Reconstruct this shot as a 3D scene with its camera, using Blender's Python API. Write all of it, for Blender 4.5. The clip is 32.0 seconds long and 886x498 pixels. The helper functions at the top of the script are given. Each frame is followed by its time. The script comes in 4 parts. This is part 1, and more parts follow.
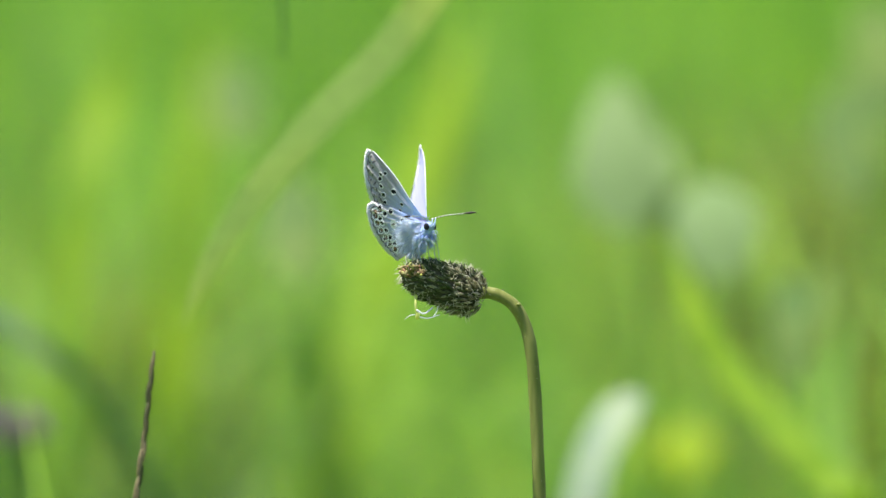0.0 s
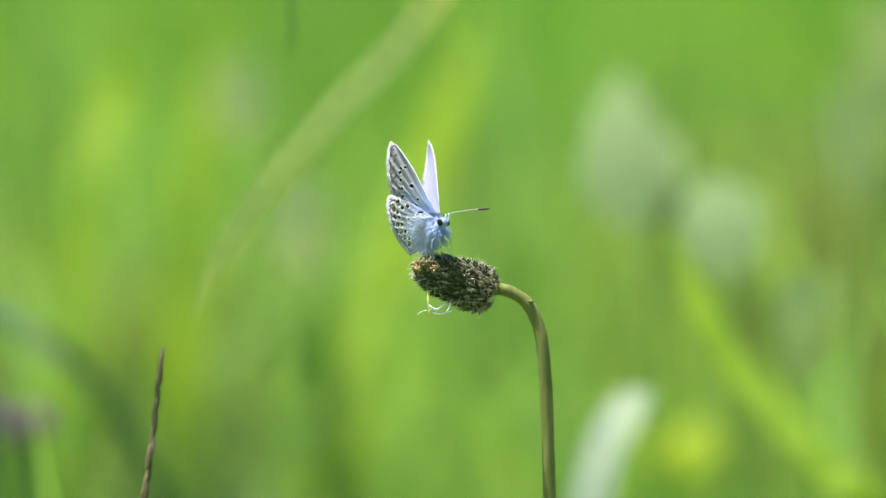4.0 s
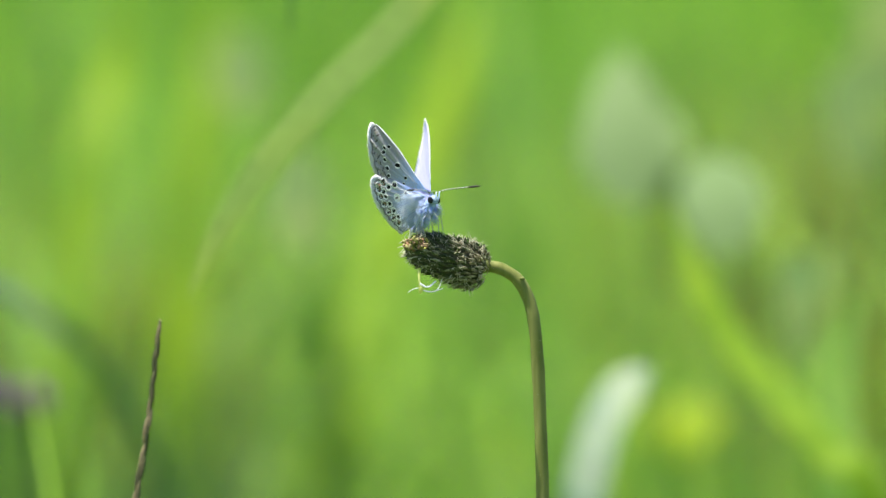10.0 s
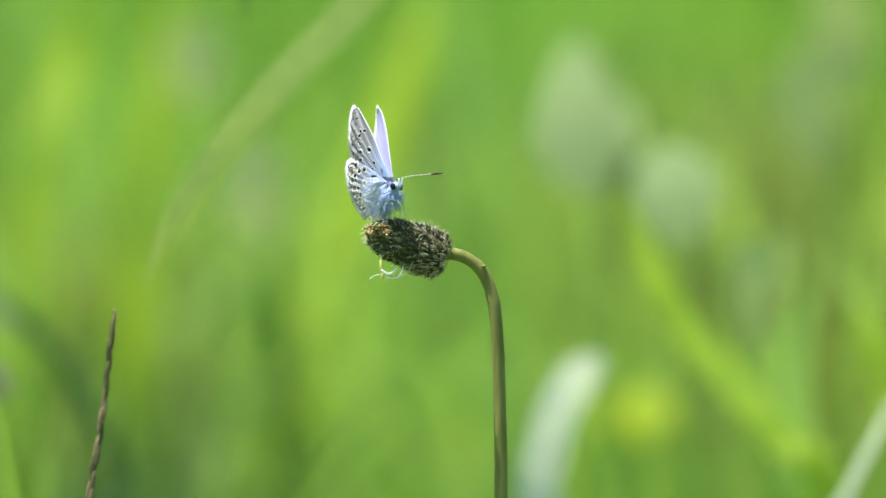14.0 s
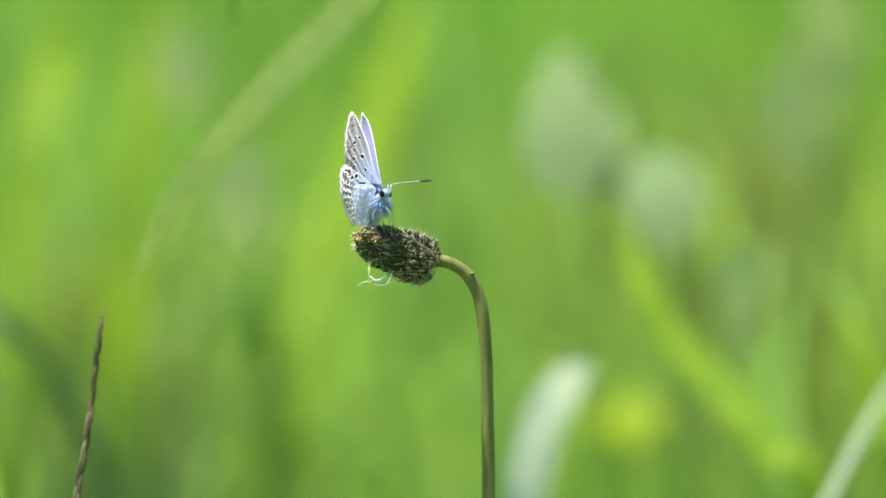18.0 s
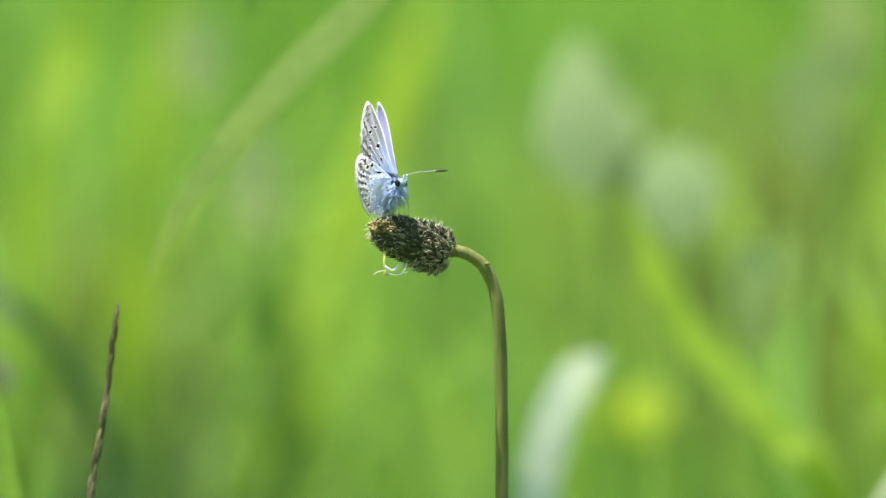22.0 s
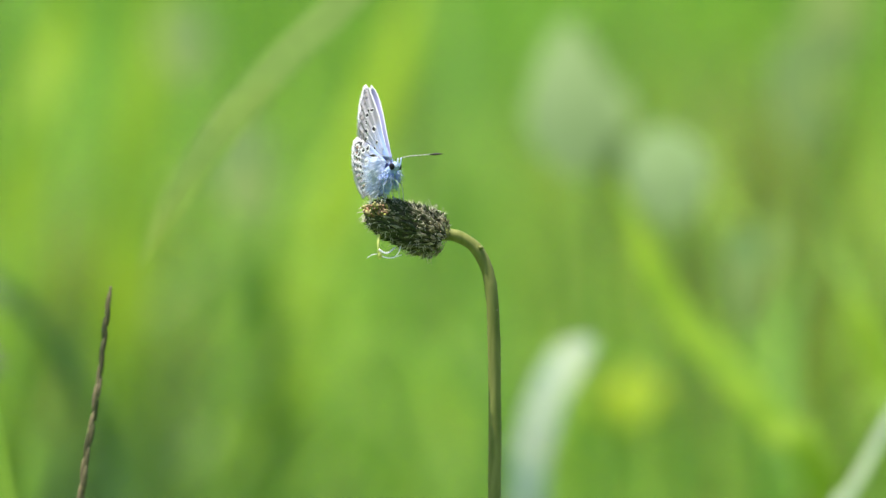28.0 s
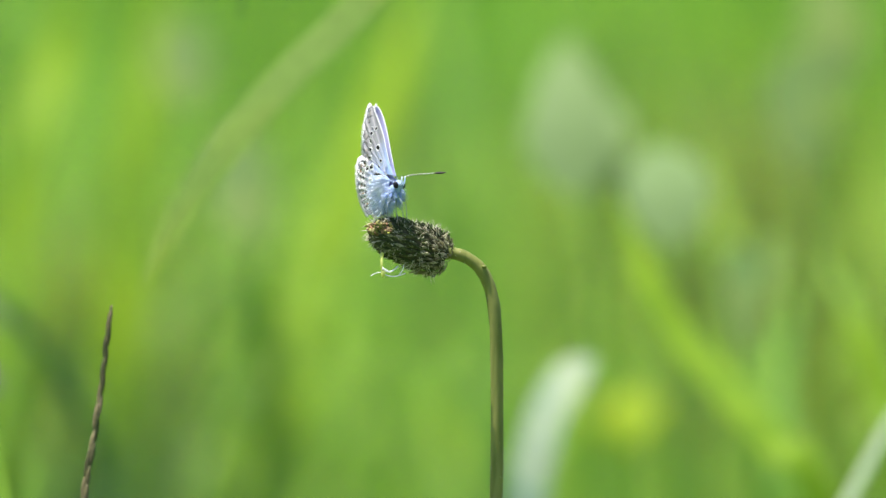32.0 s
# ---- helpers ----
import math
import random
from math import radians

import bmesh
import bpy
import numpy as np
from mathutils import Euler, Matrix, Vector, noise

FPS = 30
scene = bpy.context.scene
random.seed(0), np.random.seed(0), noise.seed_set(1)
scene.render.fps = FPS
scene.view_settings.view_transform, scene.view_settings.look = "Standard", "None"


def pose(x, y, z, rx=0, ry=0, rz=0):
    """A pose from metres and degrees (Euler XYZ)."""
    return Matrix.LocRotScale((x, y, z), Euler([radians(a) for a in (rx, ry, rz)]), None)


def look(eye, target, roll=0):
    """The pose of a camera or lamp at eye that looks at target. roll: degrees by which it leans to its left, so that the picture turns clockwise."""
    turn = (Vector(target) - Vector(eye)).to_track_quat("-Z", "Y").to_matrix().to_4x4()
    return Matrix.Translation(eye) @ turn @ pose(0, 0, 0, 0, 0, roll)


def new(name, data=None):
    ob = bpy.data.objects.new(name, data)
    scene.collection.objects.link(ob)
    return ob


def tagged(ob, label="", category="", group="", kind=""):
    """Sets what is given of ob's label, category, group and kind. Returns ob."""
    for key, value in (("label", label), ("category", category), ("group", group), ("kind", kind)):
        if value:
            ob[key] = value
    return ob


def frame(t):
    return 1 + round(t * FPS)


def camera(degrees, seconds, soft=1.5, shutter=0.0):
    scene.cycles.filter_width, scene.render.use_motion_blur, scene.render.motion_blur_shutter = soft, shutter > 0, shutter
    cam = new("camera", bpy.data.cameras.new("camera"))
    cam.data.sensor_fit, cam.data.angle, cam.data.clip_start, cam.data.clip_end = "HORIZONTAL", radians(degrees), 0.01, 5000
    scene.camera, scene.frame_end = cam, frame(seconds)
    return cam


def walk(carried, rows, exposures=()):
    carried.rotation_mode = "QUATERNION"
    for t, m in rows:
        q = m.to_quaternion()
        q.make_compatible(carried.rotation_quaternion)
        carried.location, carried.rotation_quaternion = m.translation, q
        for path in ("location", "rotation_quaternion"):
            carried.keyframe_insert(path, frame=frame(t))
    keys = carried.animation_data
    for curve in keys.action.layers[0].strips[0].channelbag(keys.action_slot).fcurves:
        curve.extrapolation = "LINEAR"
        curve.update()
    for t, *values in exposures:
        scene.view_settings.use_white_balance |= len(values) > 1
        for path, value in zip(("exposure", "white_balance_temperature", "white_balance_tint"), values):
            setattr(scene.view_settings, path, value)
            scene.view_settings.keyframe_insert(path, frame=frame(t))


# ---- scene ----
cam = camera(13.0, 32.0, soft=1.35)
cam.data.dof.use_dof = True
cam.data.dof.focus_distance = 0.6945
cam.data.dof.aperture_fstop = 6.3
cam.data.dof.aperture_blades = 0

EXPOSURE = 1.12
walk(cam, [
    (0.0, pose(0.0005, -0.6932, 0.3974, 82.479, 0, -0.118) @ pose(0, 0, 0, 0, 0, -0.13)),
    (0.5, pose(0.0003, -0.6932, 0.3974, 82.439, 0, -0.077) @ pose(0, 0, 0, 0, 0, -0.04)),
    (1.0, pose(0.0002, -0.6932, 0.3974, 82.486, 0, -0.101) @ pose(0, 0, 0, 0, 0, -0.00)),
    (1.5, pose(0.0000, -0.6932, 0.3974, 82.505, 0, -0.102) @ pose(0, 0, 0, 0, 0, 0.16)),
    (2.0, pose(-0.0002, -0.6932, 0.3974, 82.460, 0, -0.105) @ pose(0, 0, 0, 0, 0, -0.05)),
    (2.5, pose(-0.0003, -0.6932, 0.3974, 82.380, 0, -0.056) @ pose(0, 0, 0, 0, 0, -0.10)),
    (3.0, pose(-0.0005, -0.6932, 0.3974, 82.396, 0, -0.053) @ pose(0, 0, 0, 0, 0, 0.03)),
    (3.5, pose(-0.0007, -0.6932, 0.3974, 82.443, 0, -0.094) @ pose(0, 0, 0, 0, 0, -0.06)),
    (5.5, pose(-0.0013, -0.6932, 0.3974, 82.358, 0, -0.003) @ pose(0, 0, 0, 0, 0, 0.06)),
    (6.0, pose(-0.0015, -0.6932, 0.3974, 82.304, 0, 0.067) @ pose(0, 0, 0, 0, 0, 0.43)),
    (6.5, pose(-0.0013, -0.6932, 0.3974, 82.183, 0, 0.030) @ pose(0, 0, 0, 0, 0, 0.25)),
    (7.0, pose(-0.0010, -0.6932, 0.3974, 82.065, 0, 0.037) @ pose(0, 0, 0, 0, 0, 0.27)),
    (7.5, pose(-0.0008, -0.6932, 0.3974, 81.983, 0, 0.016) @ pose(0, 0, 0, 0, 0, -0.01)),
    (8.0, pose(-0.0005, -0.6932, 0.3974, 82.013, 0, 0.022) @ pose(0, 0, 0, 0, 0, 0.13)),
    (8.5, pose(-0.0003, -0.6932, 0.3974, 82.046, 0, 0.048) @ pose(0, 0, 0, 0, 0, 0.15)),
    (9.0, pose(0.0000, -0.6932, 0.3974, 82.000, 0, 0.000) @ pose(0, 0, 0, 0, 0, 0.00)),
    (9.5, pose(0.0000, -0.6932, 0.3974, 82.011, 0, 0.001) @ pose(0, 0, 0, 0, 0, 0.24)),
    (10.0, pose(0.0000, -0.6932, 0.3974, 82.090, 0, -0.060) @ pose(0, 0, 0, 0, 0, 0.15)),
    (10.5, pose(0.0000, -0.6932, 0.3974, 82.094, 0, -0.072) @ pose(0, 0, 0, 0, 0, 0.15)),
    (11.0, pose(0.0000, -0.6932, 0.3974, 82.019, 0, -0.111) @ pose(0, 0, 0, 0, 0, 0.15)),
    (11.5, pose(0.0000, -0.6932, 0.3974, 81.849, 0, -0.164) @ pose(0, 0, 0, 0, 0, 0.14)),
    (12.0, pose(0.0000, -0.6932, 0.3974, 81.752, 0, -0.230) @ pose(0, 0, 0, 0, 0, 0.34)),
    (12.5, pose(0.0000, -0.6932, 0.3974, 81.798, 0, -0.372) @ pose(0, 0, 0, 0, 0, 0.30)),
    (13.0, pose(0.0000, -0.6932, 0.3974, 81.836, 0, -0.512) @ pose(0, 0, 0, 0, 0, 0.09)),
    (13.5, pose(0.0000, -0.6932, 0.3974, 81.897, 0, -0.616) @ pose(0, 0, 0, 0, 0, 0.30)),
    (14.0, pose(0.0000, -0.6932, 0.3974, 81.916, 0, -0.731) @ pose(0, 0, 0, 0, 0, 0.29)),
    (14.5, pose(0.0000, -0.6932, 0.3974, 81.914, 0, -0.728) @ pose(0, 0, 0, 0, 0, 0.17)),
    (16.5, pose(0.0000, -0.6932, 0.3974, 81.880, 0, -0.805) @ pose(0, 0, 0, 0, 0, 0.42)),
    (17.0, pose(0.0000, -0.6932, 0.3974, 81.938, 0, -0.892) @ pose(0, 0, 0, 0, 0, 0.48)),
    (17.5, pose(0.0000, -0.6932, 0.3974, 82.012, 0, -0.907) @ pose(0, 0, 0, 0, 0, 0.58)),
    (18.0, pose(0.0000, -0.6932, 0.3974, 82.026, 0, -0.919) @ pose(0, 0, 0, 0, 0, 0.40)),
    (18.5, pose(0.0000, -0.6932, 0.3974, 81.980, 0, -0.881) @ pose(0, 0, 0, 0, 0, 0.62)),
    (19.0, pose(0.0000, -0.6932, 0.3974, 81.978, 0, -0.905) @ pose(0, 0, 0, 0, 0, 0.46)),
    (19.5, pose(-0.0003, -0.6932, 0.3974, 81.967, 0, -0.894) @ pose(0, 0, 0, 0, 0, 0.60)),
    (20.0, pose(-0.0006, -0.6932, 0.3974, 81.972, 0, -0.942) @ pose(0, 0, 0, 0, 0, 0.49)),
    (20.5, pose(-0.0009, -0.6932, 0.3974, 81.960, 0, -0.916) @ pose(0, 0, 0, 0, 0, 0.50)),
    (21.0, pose(-0.0013, -0.6932, 0.3974, 81.913, 0, -0.907) @ pose(0, 0, 0, 0, 0, 0.58)),
    (21.5, pose(-0.0016, -0.6932, 0.3974, 81.949, 0, -0.824) @ pose(0, 0, 0, 0, 0, 0.59)),
    (22.0, pose(-0.0019, -0.6932, 0.3974, 81.875, 0, -0.829) @ pose(0, 0, 0, 0, 0, 0.84)),
    (22.5, pose(-0.0022, -0.6932, 0.3974, 81.759, 0, -0.865) @ pose(0, 0, 0, 0, 0, 0.76)),
    (23.0, pose(-0.0025, -0.6932, 0.3974, 81.708, 0, -0.905) @ pose(0, 0, 0, 0, 0, 0.76)),
    (23.5, pose(-0.0026, -0.6932, 0.3974, 81.772, 0, -0.964) @ pose(0, 0, 0, 0, 0, 0.70)),
    (24.0, pose(-0.0027, -0.6932, 0.3974, 81.827, 0, -1.037) @ pose(0, 0, 0, 0, 0, 0.69)),
    (24.5, pose(-0.0028, -0.6932, 0.3974, 81.825, 0, -1.145) @ pose(0, 0, 0, 0, 0, 0.51)),
    (25.0, pose(-0.0029, -0.6932, 0.3974, 81.802, 0, -1.155) @ pose(0, 0, 0, 0, 0, 0.69)),
    (25.5, pose(-0.0030, -0.6932, 0.3974, 81.794, 0, -1.164) @ pose(0, 0, 0, 0, 0, 0.68)),
    (27.5, pose(-0.0034, -0.6932, 0.3974, 81.656, 0, -1.095) @ pose(0, 0, 0, 0, 0, 0.72)),
    (28.0, pose(-0.0035, -0.6932, 0.3974, 81.638, 0, -1.075) @ pose(0, 0, 0, 0, 0, 0.82)),
    (28.5, pose(-0.0036, -0.6932, 0.3974, 81.653, 0, -1.046) @ pose(0, 0, 0, 0, 0, 0.83)),
    (29.0, pose(-0.0037, -0.6932, 0.3974, 81.632, 0, -0.954) @ pose(0, 0, 0, 0, 0, 0.87)),
    (29.5, pose(-0.0039, -0.6932, 0.3974, 81.665, 0, -0.937) @ pose(0, 0, 0, 0, 0, 0.87)),
    (30.0, pose(-0.0040, -0.6932, 0.3974, 81.688, 0, -0.893) @ pose(0, 0, 0, 0, 0, 0.99)),
    (30.5, pose(-0.0041, -0.6932, 0.3974, 81.701, 0, -0.971) @ pose(0, 0, 0, 0, 0, 0.84)),
    (31.0, pose(-0.0043, -0.6932, 0.3974, 81.716, 0, -0.953) @ pose(0, 0, 0, 0, 0, 0.93)),
    (31.5, pose(-0.0044, -0.6932, 0.3974, 81.790, 0, -1.029) @ pose(0, 0, 0, 0, 0, 1.06)),
    (32.0, pose(-0.0045, -0.6932, 0.3974, 81.921, 0, -1.139) @ pose(0, 0, 0, 0, 0, 0.82)),
], exposures=((0.0, EXPOSURE), (32.0, EXPOSURE)))

# ---- light: high sun, behind the subject and to its side, clear sky ----
SUN_WAY = Vector((-0.25, 0.05, 0.967)).normalized()
world = bpy.data.worlds.new("sky")
scene.world = world
world.use_nodes = True
wn = world.node_tree.nodes
sky = wn.new("ShaderNodeTexSky")
sky.sky_type = 'NISHITA'
sky.sun_disc = False
sky.sun_elevation = math.asin(SUN_WAY.z)
sky.sun_rotation = math.atan2(SUN_WAY.x, SUN_WAY.y)
wn["Background"].inputs["Strength"].default_value = 0.1
world.node_tree.links.new(sky.outputs[0], wn["Background"].inputs["Color"])
sun_data = bpy.data.lights.new("sun", 'SUN')
sun_data.energy, sun_data.angle, sun_data.color = 5.0, radians(0.55), (1.0, 0.95, 0.86)
sun = new("sun", sun_data)
sun.matrix_world = look(SUN_WAY * 20, (0, 0, 0))


# ---- materials ----
def tree_of(name):
    m = bpy.data.materials.new(name)
    m.use_nodes = True
    nt = m.node_tree
    nt.nodes.clear()
    out = nt.nodes.new("ShaderNodeOutputMaterial")
    return m, nt, out


def ramp(nt, fac, stops):
    r = nt.nodes.new("ShaderNodeValToRGB")
    el = r.color_ramp.elements
    while len(el) < len(stops):
        el.new(0.5)
    for e, (p, c) in zip(el, stops):
        e.position, e.color = p, (*c, 1)
    nt.links.new(fac, r.inputs[0])
    return r.outputs[0]


def noise_fac(nt, scale, detail=3.0, stretch=None, world_space=False):
    co = nt.nodes.new("ShaderNodeNewGeometry").outputs["Position"] if world_space else nt.nodes.new("ShaderNodeTexCoord").outputs["Object"]
    if stretch:
        mp = nt.nodes.new("ShaderNodeMapping")
        mp.inputs["Scale"].default_value = stretch
        nt.links.new(co, mp.inputs[0])
        co = mp.outputs[0]
    n = nt.nodes.new("ShaderNodeTexNoise")
    n.inputs["Scale"].default_value, n.inputs["Detail"].default_value = scale, detail
    nt.links.new(co, n.inputs["Vector"])
    return n.outputs["Fac"]


def mixed(nt, a, b, fac, blend='MIX'):
    m = nt.nodes.new("ShaderNodeMix")
    m.data_type, m.blend_type = 'RGBA', blend
    for sock, v in ((m.inputs["Factor"], fac), (m.inputs["A"], a), (m.inputs["B"], b)):
        if isinstance(v, bpy.types.NodeSocket):
            nt.links.new(v, sock)
        else:
            sock.default_value = v if isinstance(v, float) else (*v, 1)
    return m.outputs["Result"]


def skin(nt, out, colour, thin, rough, through_colour=None, spec=0.4, bump=None, bump_dist=0.0001):
    """A sheet that scatters light on its face and lets a share (thin) through."""
    p = nt.nodes.new("ShaderNodeBsdfPrincipled")
    p.inputs["Roughness"].default_value = rough
    p.inputs["Specular IOR Level"].default_value = spec
    nt.links.new(colour, p.inputs["Base Color"])
    if bump is not None:
        b = nt.nodes.new("ShaderNodeBump")
        b.inputs["Strength"].default_value, b.inputs["Distance"].default_value = 0.6, bump_dist
        nt.links.new(bump, b.inputs["Height"])
        nt.links.new(b.outputs[0], p.inputs["Normal"])
    if not thin:
        nt.links.new(p.outputs[0], out.inputs[0])
        return
    tr = nt.nodes.new("ShaderNodeBsdfTranslucent")
    nt.links.new(through_colour or colour, tr.inputs[0])
    mx = nt.nodes.new("ShaderNodeMixShader")
    mx.inputs[0].default_value = thin
    nt.links.new(p.outputs[0], mx.inputs[1])
    nt.links.new(tr.outputs[0], mx.inputs[2])
    nt.links.new(mx.outputs[0], out.inputs[0])


def leaf_material(name, dark, mid, light, thin=0.45, rough=0.5, glow=(1.25, 1.3, 0.85), patch=6.0, spec=0.4):
    m, nt, out = tree_of(name)
    g = nt.nodes.new("ShaderNodeNewGeometry")
    isl = ramp(nt, g.outputs["Random Per Island"], ((0.0, dark), (0.5, mid), (1.0, light)))
    big = ramp(nt, noise_fac(nt, patch, 2.0, world_space=True), ((0.35, (0.7, 0.78, 0.8)), (0.65, (1.25, 1.12, 0.9))))
    col = mixed(nt, isl, big, 1.0, 'MULTIPLY')
    fine = noise_fac(nt, 900.0, 2.0, (1, 1, 0.08))
    col = mixed(nt, col, ramp(nt, fine, ((0.3, (0.8, 0.8, 0.8)), (0.7, (1.12, 1.12, 1.12)))), 1.0, 'MULTIPLY')
    thr = mixed(nt, col, glow, 1.0, 'MULTIPLY')
    skin(nt, out, col, thin, rough, thr, spec, fine, 0.0002)
    return m


def plain_material(name, stops, scale, rough, thin=0.0, stretch=None, spec=0.4, bump_dist=0.0001, detail=4.0, through_colour=None):
    m, nt, out = tree_of(name)
    n = noise_fac(nt, scale, detail, stretch)
    col = ramp(nt, n, stops)
    thr = mixed(nt, col, through_colour, 1.0, 'MULTIPLY') if through_colour else None
    skin(nt, out, col, thin, rough, thr, spec, n, bump_dist)
    return m


def piece_material(name, stops, rough, thin=0.0, scale=1500.0):
    """Pieces that each take their own tone."""
    m, nt, out = tree_of(name)
    info = nt.nodes.new("ShaderNodeObjectInfo")
    n = noise_fac(nt, scale, 3.0)
    col = ramp(nt, info.outputs["Random"], stops)
    col = mixed(nt, col, ramp(nt, n, ((0.3, (0.55, 0.55, 0.55)), (0.7, (1.3, 1.3, 1.25)))), 1.0, 'MULTIPLY')
    skin(nt, out, col, thin, rough, None, 0.3, n, 0.00005)
    return m


GRASS = leaf_material("meadow_grass", (0.17, 0.35, 0.08), (0.28, 0.50, 0.10), (0.45, 0.62, 0.15), 0.55)
GRASS_PALE = leaf_material("pale_grass", (0.225, 0.315, 0.07), (0.235, 0.325, 0.073), (0.245, 0.335, 0.076), 0.45, patch=30, spec=0.1)
GRASS_WHITE = leaf_material("silvery_leaf", (0.51, 0.60, 0.46), (0.53, 0.62, 0.48), (0.55, 0.64, 0.50), 0.35, 0.35, (1, 1.05, 1.0), 40)
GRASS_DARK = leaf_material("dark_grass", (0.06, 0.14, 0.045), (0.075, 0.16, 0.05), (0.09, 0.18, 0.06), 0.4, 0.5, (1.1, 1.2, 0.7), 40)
GRASS_YELLOW = leaf_material("yellow_grass", (0.21, 0.355, 0.03), (0.225, 0.37, 0.032), (0.24, 0.385, 0.034), 0.45, patch=30, spec=0.1)
GREY_LEAF = leaf_material("grey_green_leaf", (0.155, 0.245, 0.112), (0.16, 0.25, 0.115), (0.165, 0.255, 0.118), 0.35, 0.6, (1, 1.1, 0.85), 3, 0.1)
SAGE_LEAF = leaf_material("sage_leaf", (0.10, 0.17, 0.045), (0.105, 0.175, 0.047), (0.11, 0.18, 0.049), 0.3, 0.6, (1, 1.1, 0.8), 40, 0.1)
GRASS_DEEP = leaf_material("deep_grass", (0.21, 0.40, 0.078), (0.23, 0.42, 0.083), (0.25, 0.44, 0.088), 0.5, 0.5, (1.1, 1.2, 0.7), 40)
# the back meadow's weaker light is put into this darker grass colour
GRASS_FAR = leaf_material("far_grass", (0.135, 0.31, 0.05), (0.195, 0.395, 0.062), (0.28, 0.48, 0.082), 0.5, spec=0.2)
# pale tone that stands for the sheen on the dark arching blade
SHEEN_LEAF = leaf_material("sheen_leaf", (0.31, 0.40, 0.21), (0.33, 0.42, 0.22), (0.35, 0.44, 0.23), 0.4, 0.5, (1, 1.1, 0.8), 40)
OLIVE = leaf_material("olive_grass", (0.15, 0.18, 0.038), (0.18, 0.21, 0.046), (0.23, 0.24, 0.06), 0.4, patch=30)
STALK = plain_material("plantain_stalk", ((0.3, (0.105, 0.13, 0.024)), (0.7, (0.20, 0.21, 0.058))), 700, 0.6, 0.0, (1, 1, 0.12), 0.2, 0.0001)
SOIL = plain_material("soil", ((0.3, (0.06, 0.11, 0.025)), (0.7, (0.14, 0.20, 0.05))), 9, 0.9, bump_dist=0.02)
CORE = plain_material("seed_core", ((0.3, (0.03, 0.032, 0.015)), (0.7, (0.09, 0.085, 0.04))), 1500, 0.8)
# dark tones take in the butterfly's shade on the tip half
BRACT = piece_material("bract", ((0.0, (0.045, 0.065, 0.018)), (0.5, (0.10, 0.13, 0.045)), (0.8, (0.20, 0.21, 0.10)), (1.0, (0.5, 0.48, 0.32))), 0.5, 0.3)
# pale from drying, and lighter still for sunlight painted on the stalk end
BRACT_DRY_LIT = piece_material("dry_lit_bract", ((0.0, (0.10, 0.10, 0.05)), (0.4, (0.32, 0.28, 0.17)), (1.0, (0.74, 0.66, 0.48))), 0.5, 0.3)
BRISTLE = plain_material("dry_bristle", ((0.3, (0.5, 0.47, 0.32)), (0.7, (0.8, 0.77, 0.64))), 1200, 0.5, 0.35)
ANTHER = plain_material("anther", ((0.3, (0.66, 0.72, 0.12)), (0.7, (0.80, 0.82, 0.38))), 1500, 0.5, 0.5)
POLLEN = piece_material("old_floret", ((0.0, (0.28, 0.28, 0.05)), (0.4, (0.22, 0.21, 0.07)), (0.6, (0.14, 0.08, 0.04)), (0.8, (0.22, 0.12, 0.06)), (1.0, (0.36, 0.30, 0.15))), 0.6)
SPIKE_BROWN = piece_material("dry_spikelet", ((0.0, (0.055, 0.06, 0.018)), (0.5, (0.10, 0.09, 0.038)), (1.0, (0.24, 0.19, 0.10))), 0.6, 0.1, 800)
CULM = plain_material("spike_stem", ((0.3, (0.08, 0.075, 0.03)), (0.7, (0.17, 0.14, 0.07))), 700, 0.6)
PURPLE = piece_material("purple_floret", ((0.0, (0.24, 0.12, 0.26)), (1.0, (0.42, 0.26, 0.42))), 0.6, 0.35, 400)
YELLOW = plain_material("yellow_petal", ((0.3, (0.42, 0.53, 0.03)), (0.7, (0.48, 0.58, 0.05))), 300, 0.4, 0.45)
BLACK = plain_material("eye_black", ((0.3, (0.008, 0.008, 0.011)), (0.7, (0.018, 0.018, 0.022))), 2000, 0.3, spec=0.15)
SPOT_BLACK = plain_material("spot_black", ((0.3, (0.010, 0.010, 0.013)), (0.7, (0.022, 0.021, 0.024))), 3000, 0.8, spec=0.1)
SPOT_WHITE = plain_material("spot_white", ((0.3, (0.78, 0.78, 0.78)), (0.7, (0.88, 0.88, 0.88))), 3000, 0.8, 0.3)
SPOT_ORANGE = plain_material("spot_orange", ((0.3, (0.14, 0.075, 0.03)), (0.7, (0.22, 0.12, 0.05))), 3000, 0.8)
SPOT_BROWN = plain_material("spot_brown", ((0.3, (0.07, 0.065, 0.07)), (0.7, (0.12, 0.11, 0.11))), 3000, 0.8)
SPOT_DARK = plain_material("spot_dark", ((0.3, (0.045, 0.045, 0.055)), (0.7, (0.08, 0.075, 0.085))), 3000, 0.8)
SPOT_FAINT = plain_material("spot_faint", ((0.3, (0.27, 0.24, 0.22)), (0.7, (0.34, 0.31, 0.29))), 3000, 0.8)
VEIN = plain_material("wing_vein", ((0.3, (0.32, 0.315, 0.33)), (0.7, (0.42, 0.41, 0.43))), 3000, 0.7)
FRINGE = plain_material("white_fringe", ((0.3, (0.85, 0.85, 0.88)), (0.7, (0.93, 0.93, 0.95))), 3000, 0.7, 0.5)
FUZZ = plain_material("blue_white_hair", ((0.35, (0.44, 0.60, 0.97)), (0.65, (0.88, 0.92, 1.0))), 900, 0.6, 0.35)
FUZZ_WHITE = plain_material("white_hair", ((0.3, (0.62, 0.75, 0.99)), (0.7, (0.94, 0.96, 1.0))), 700, 0.6, 0.35)
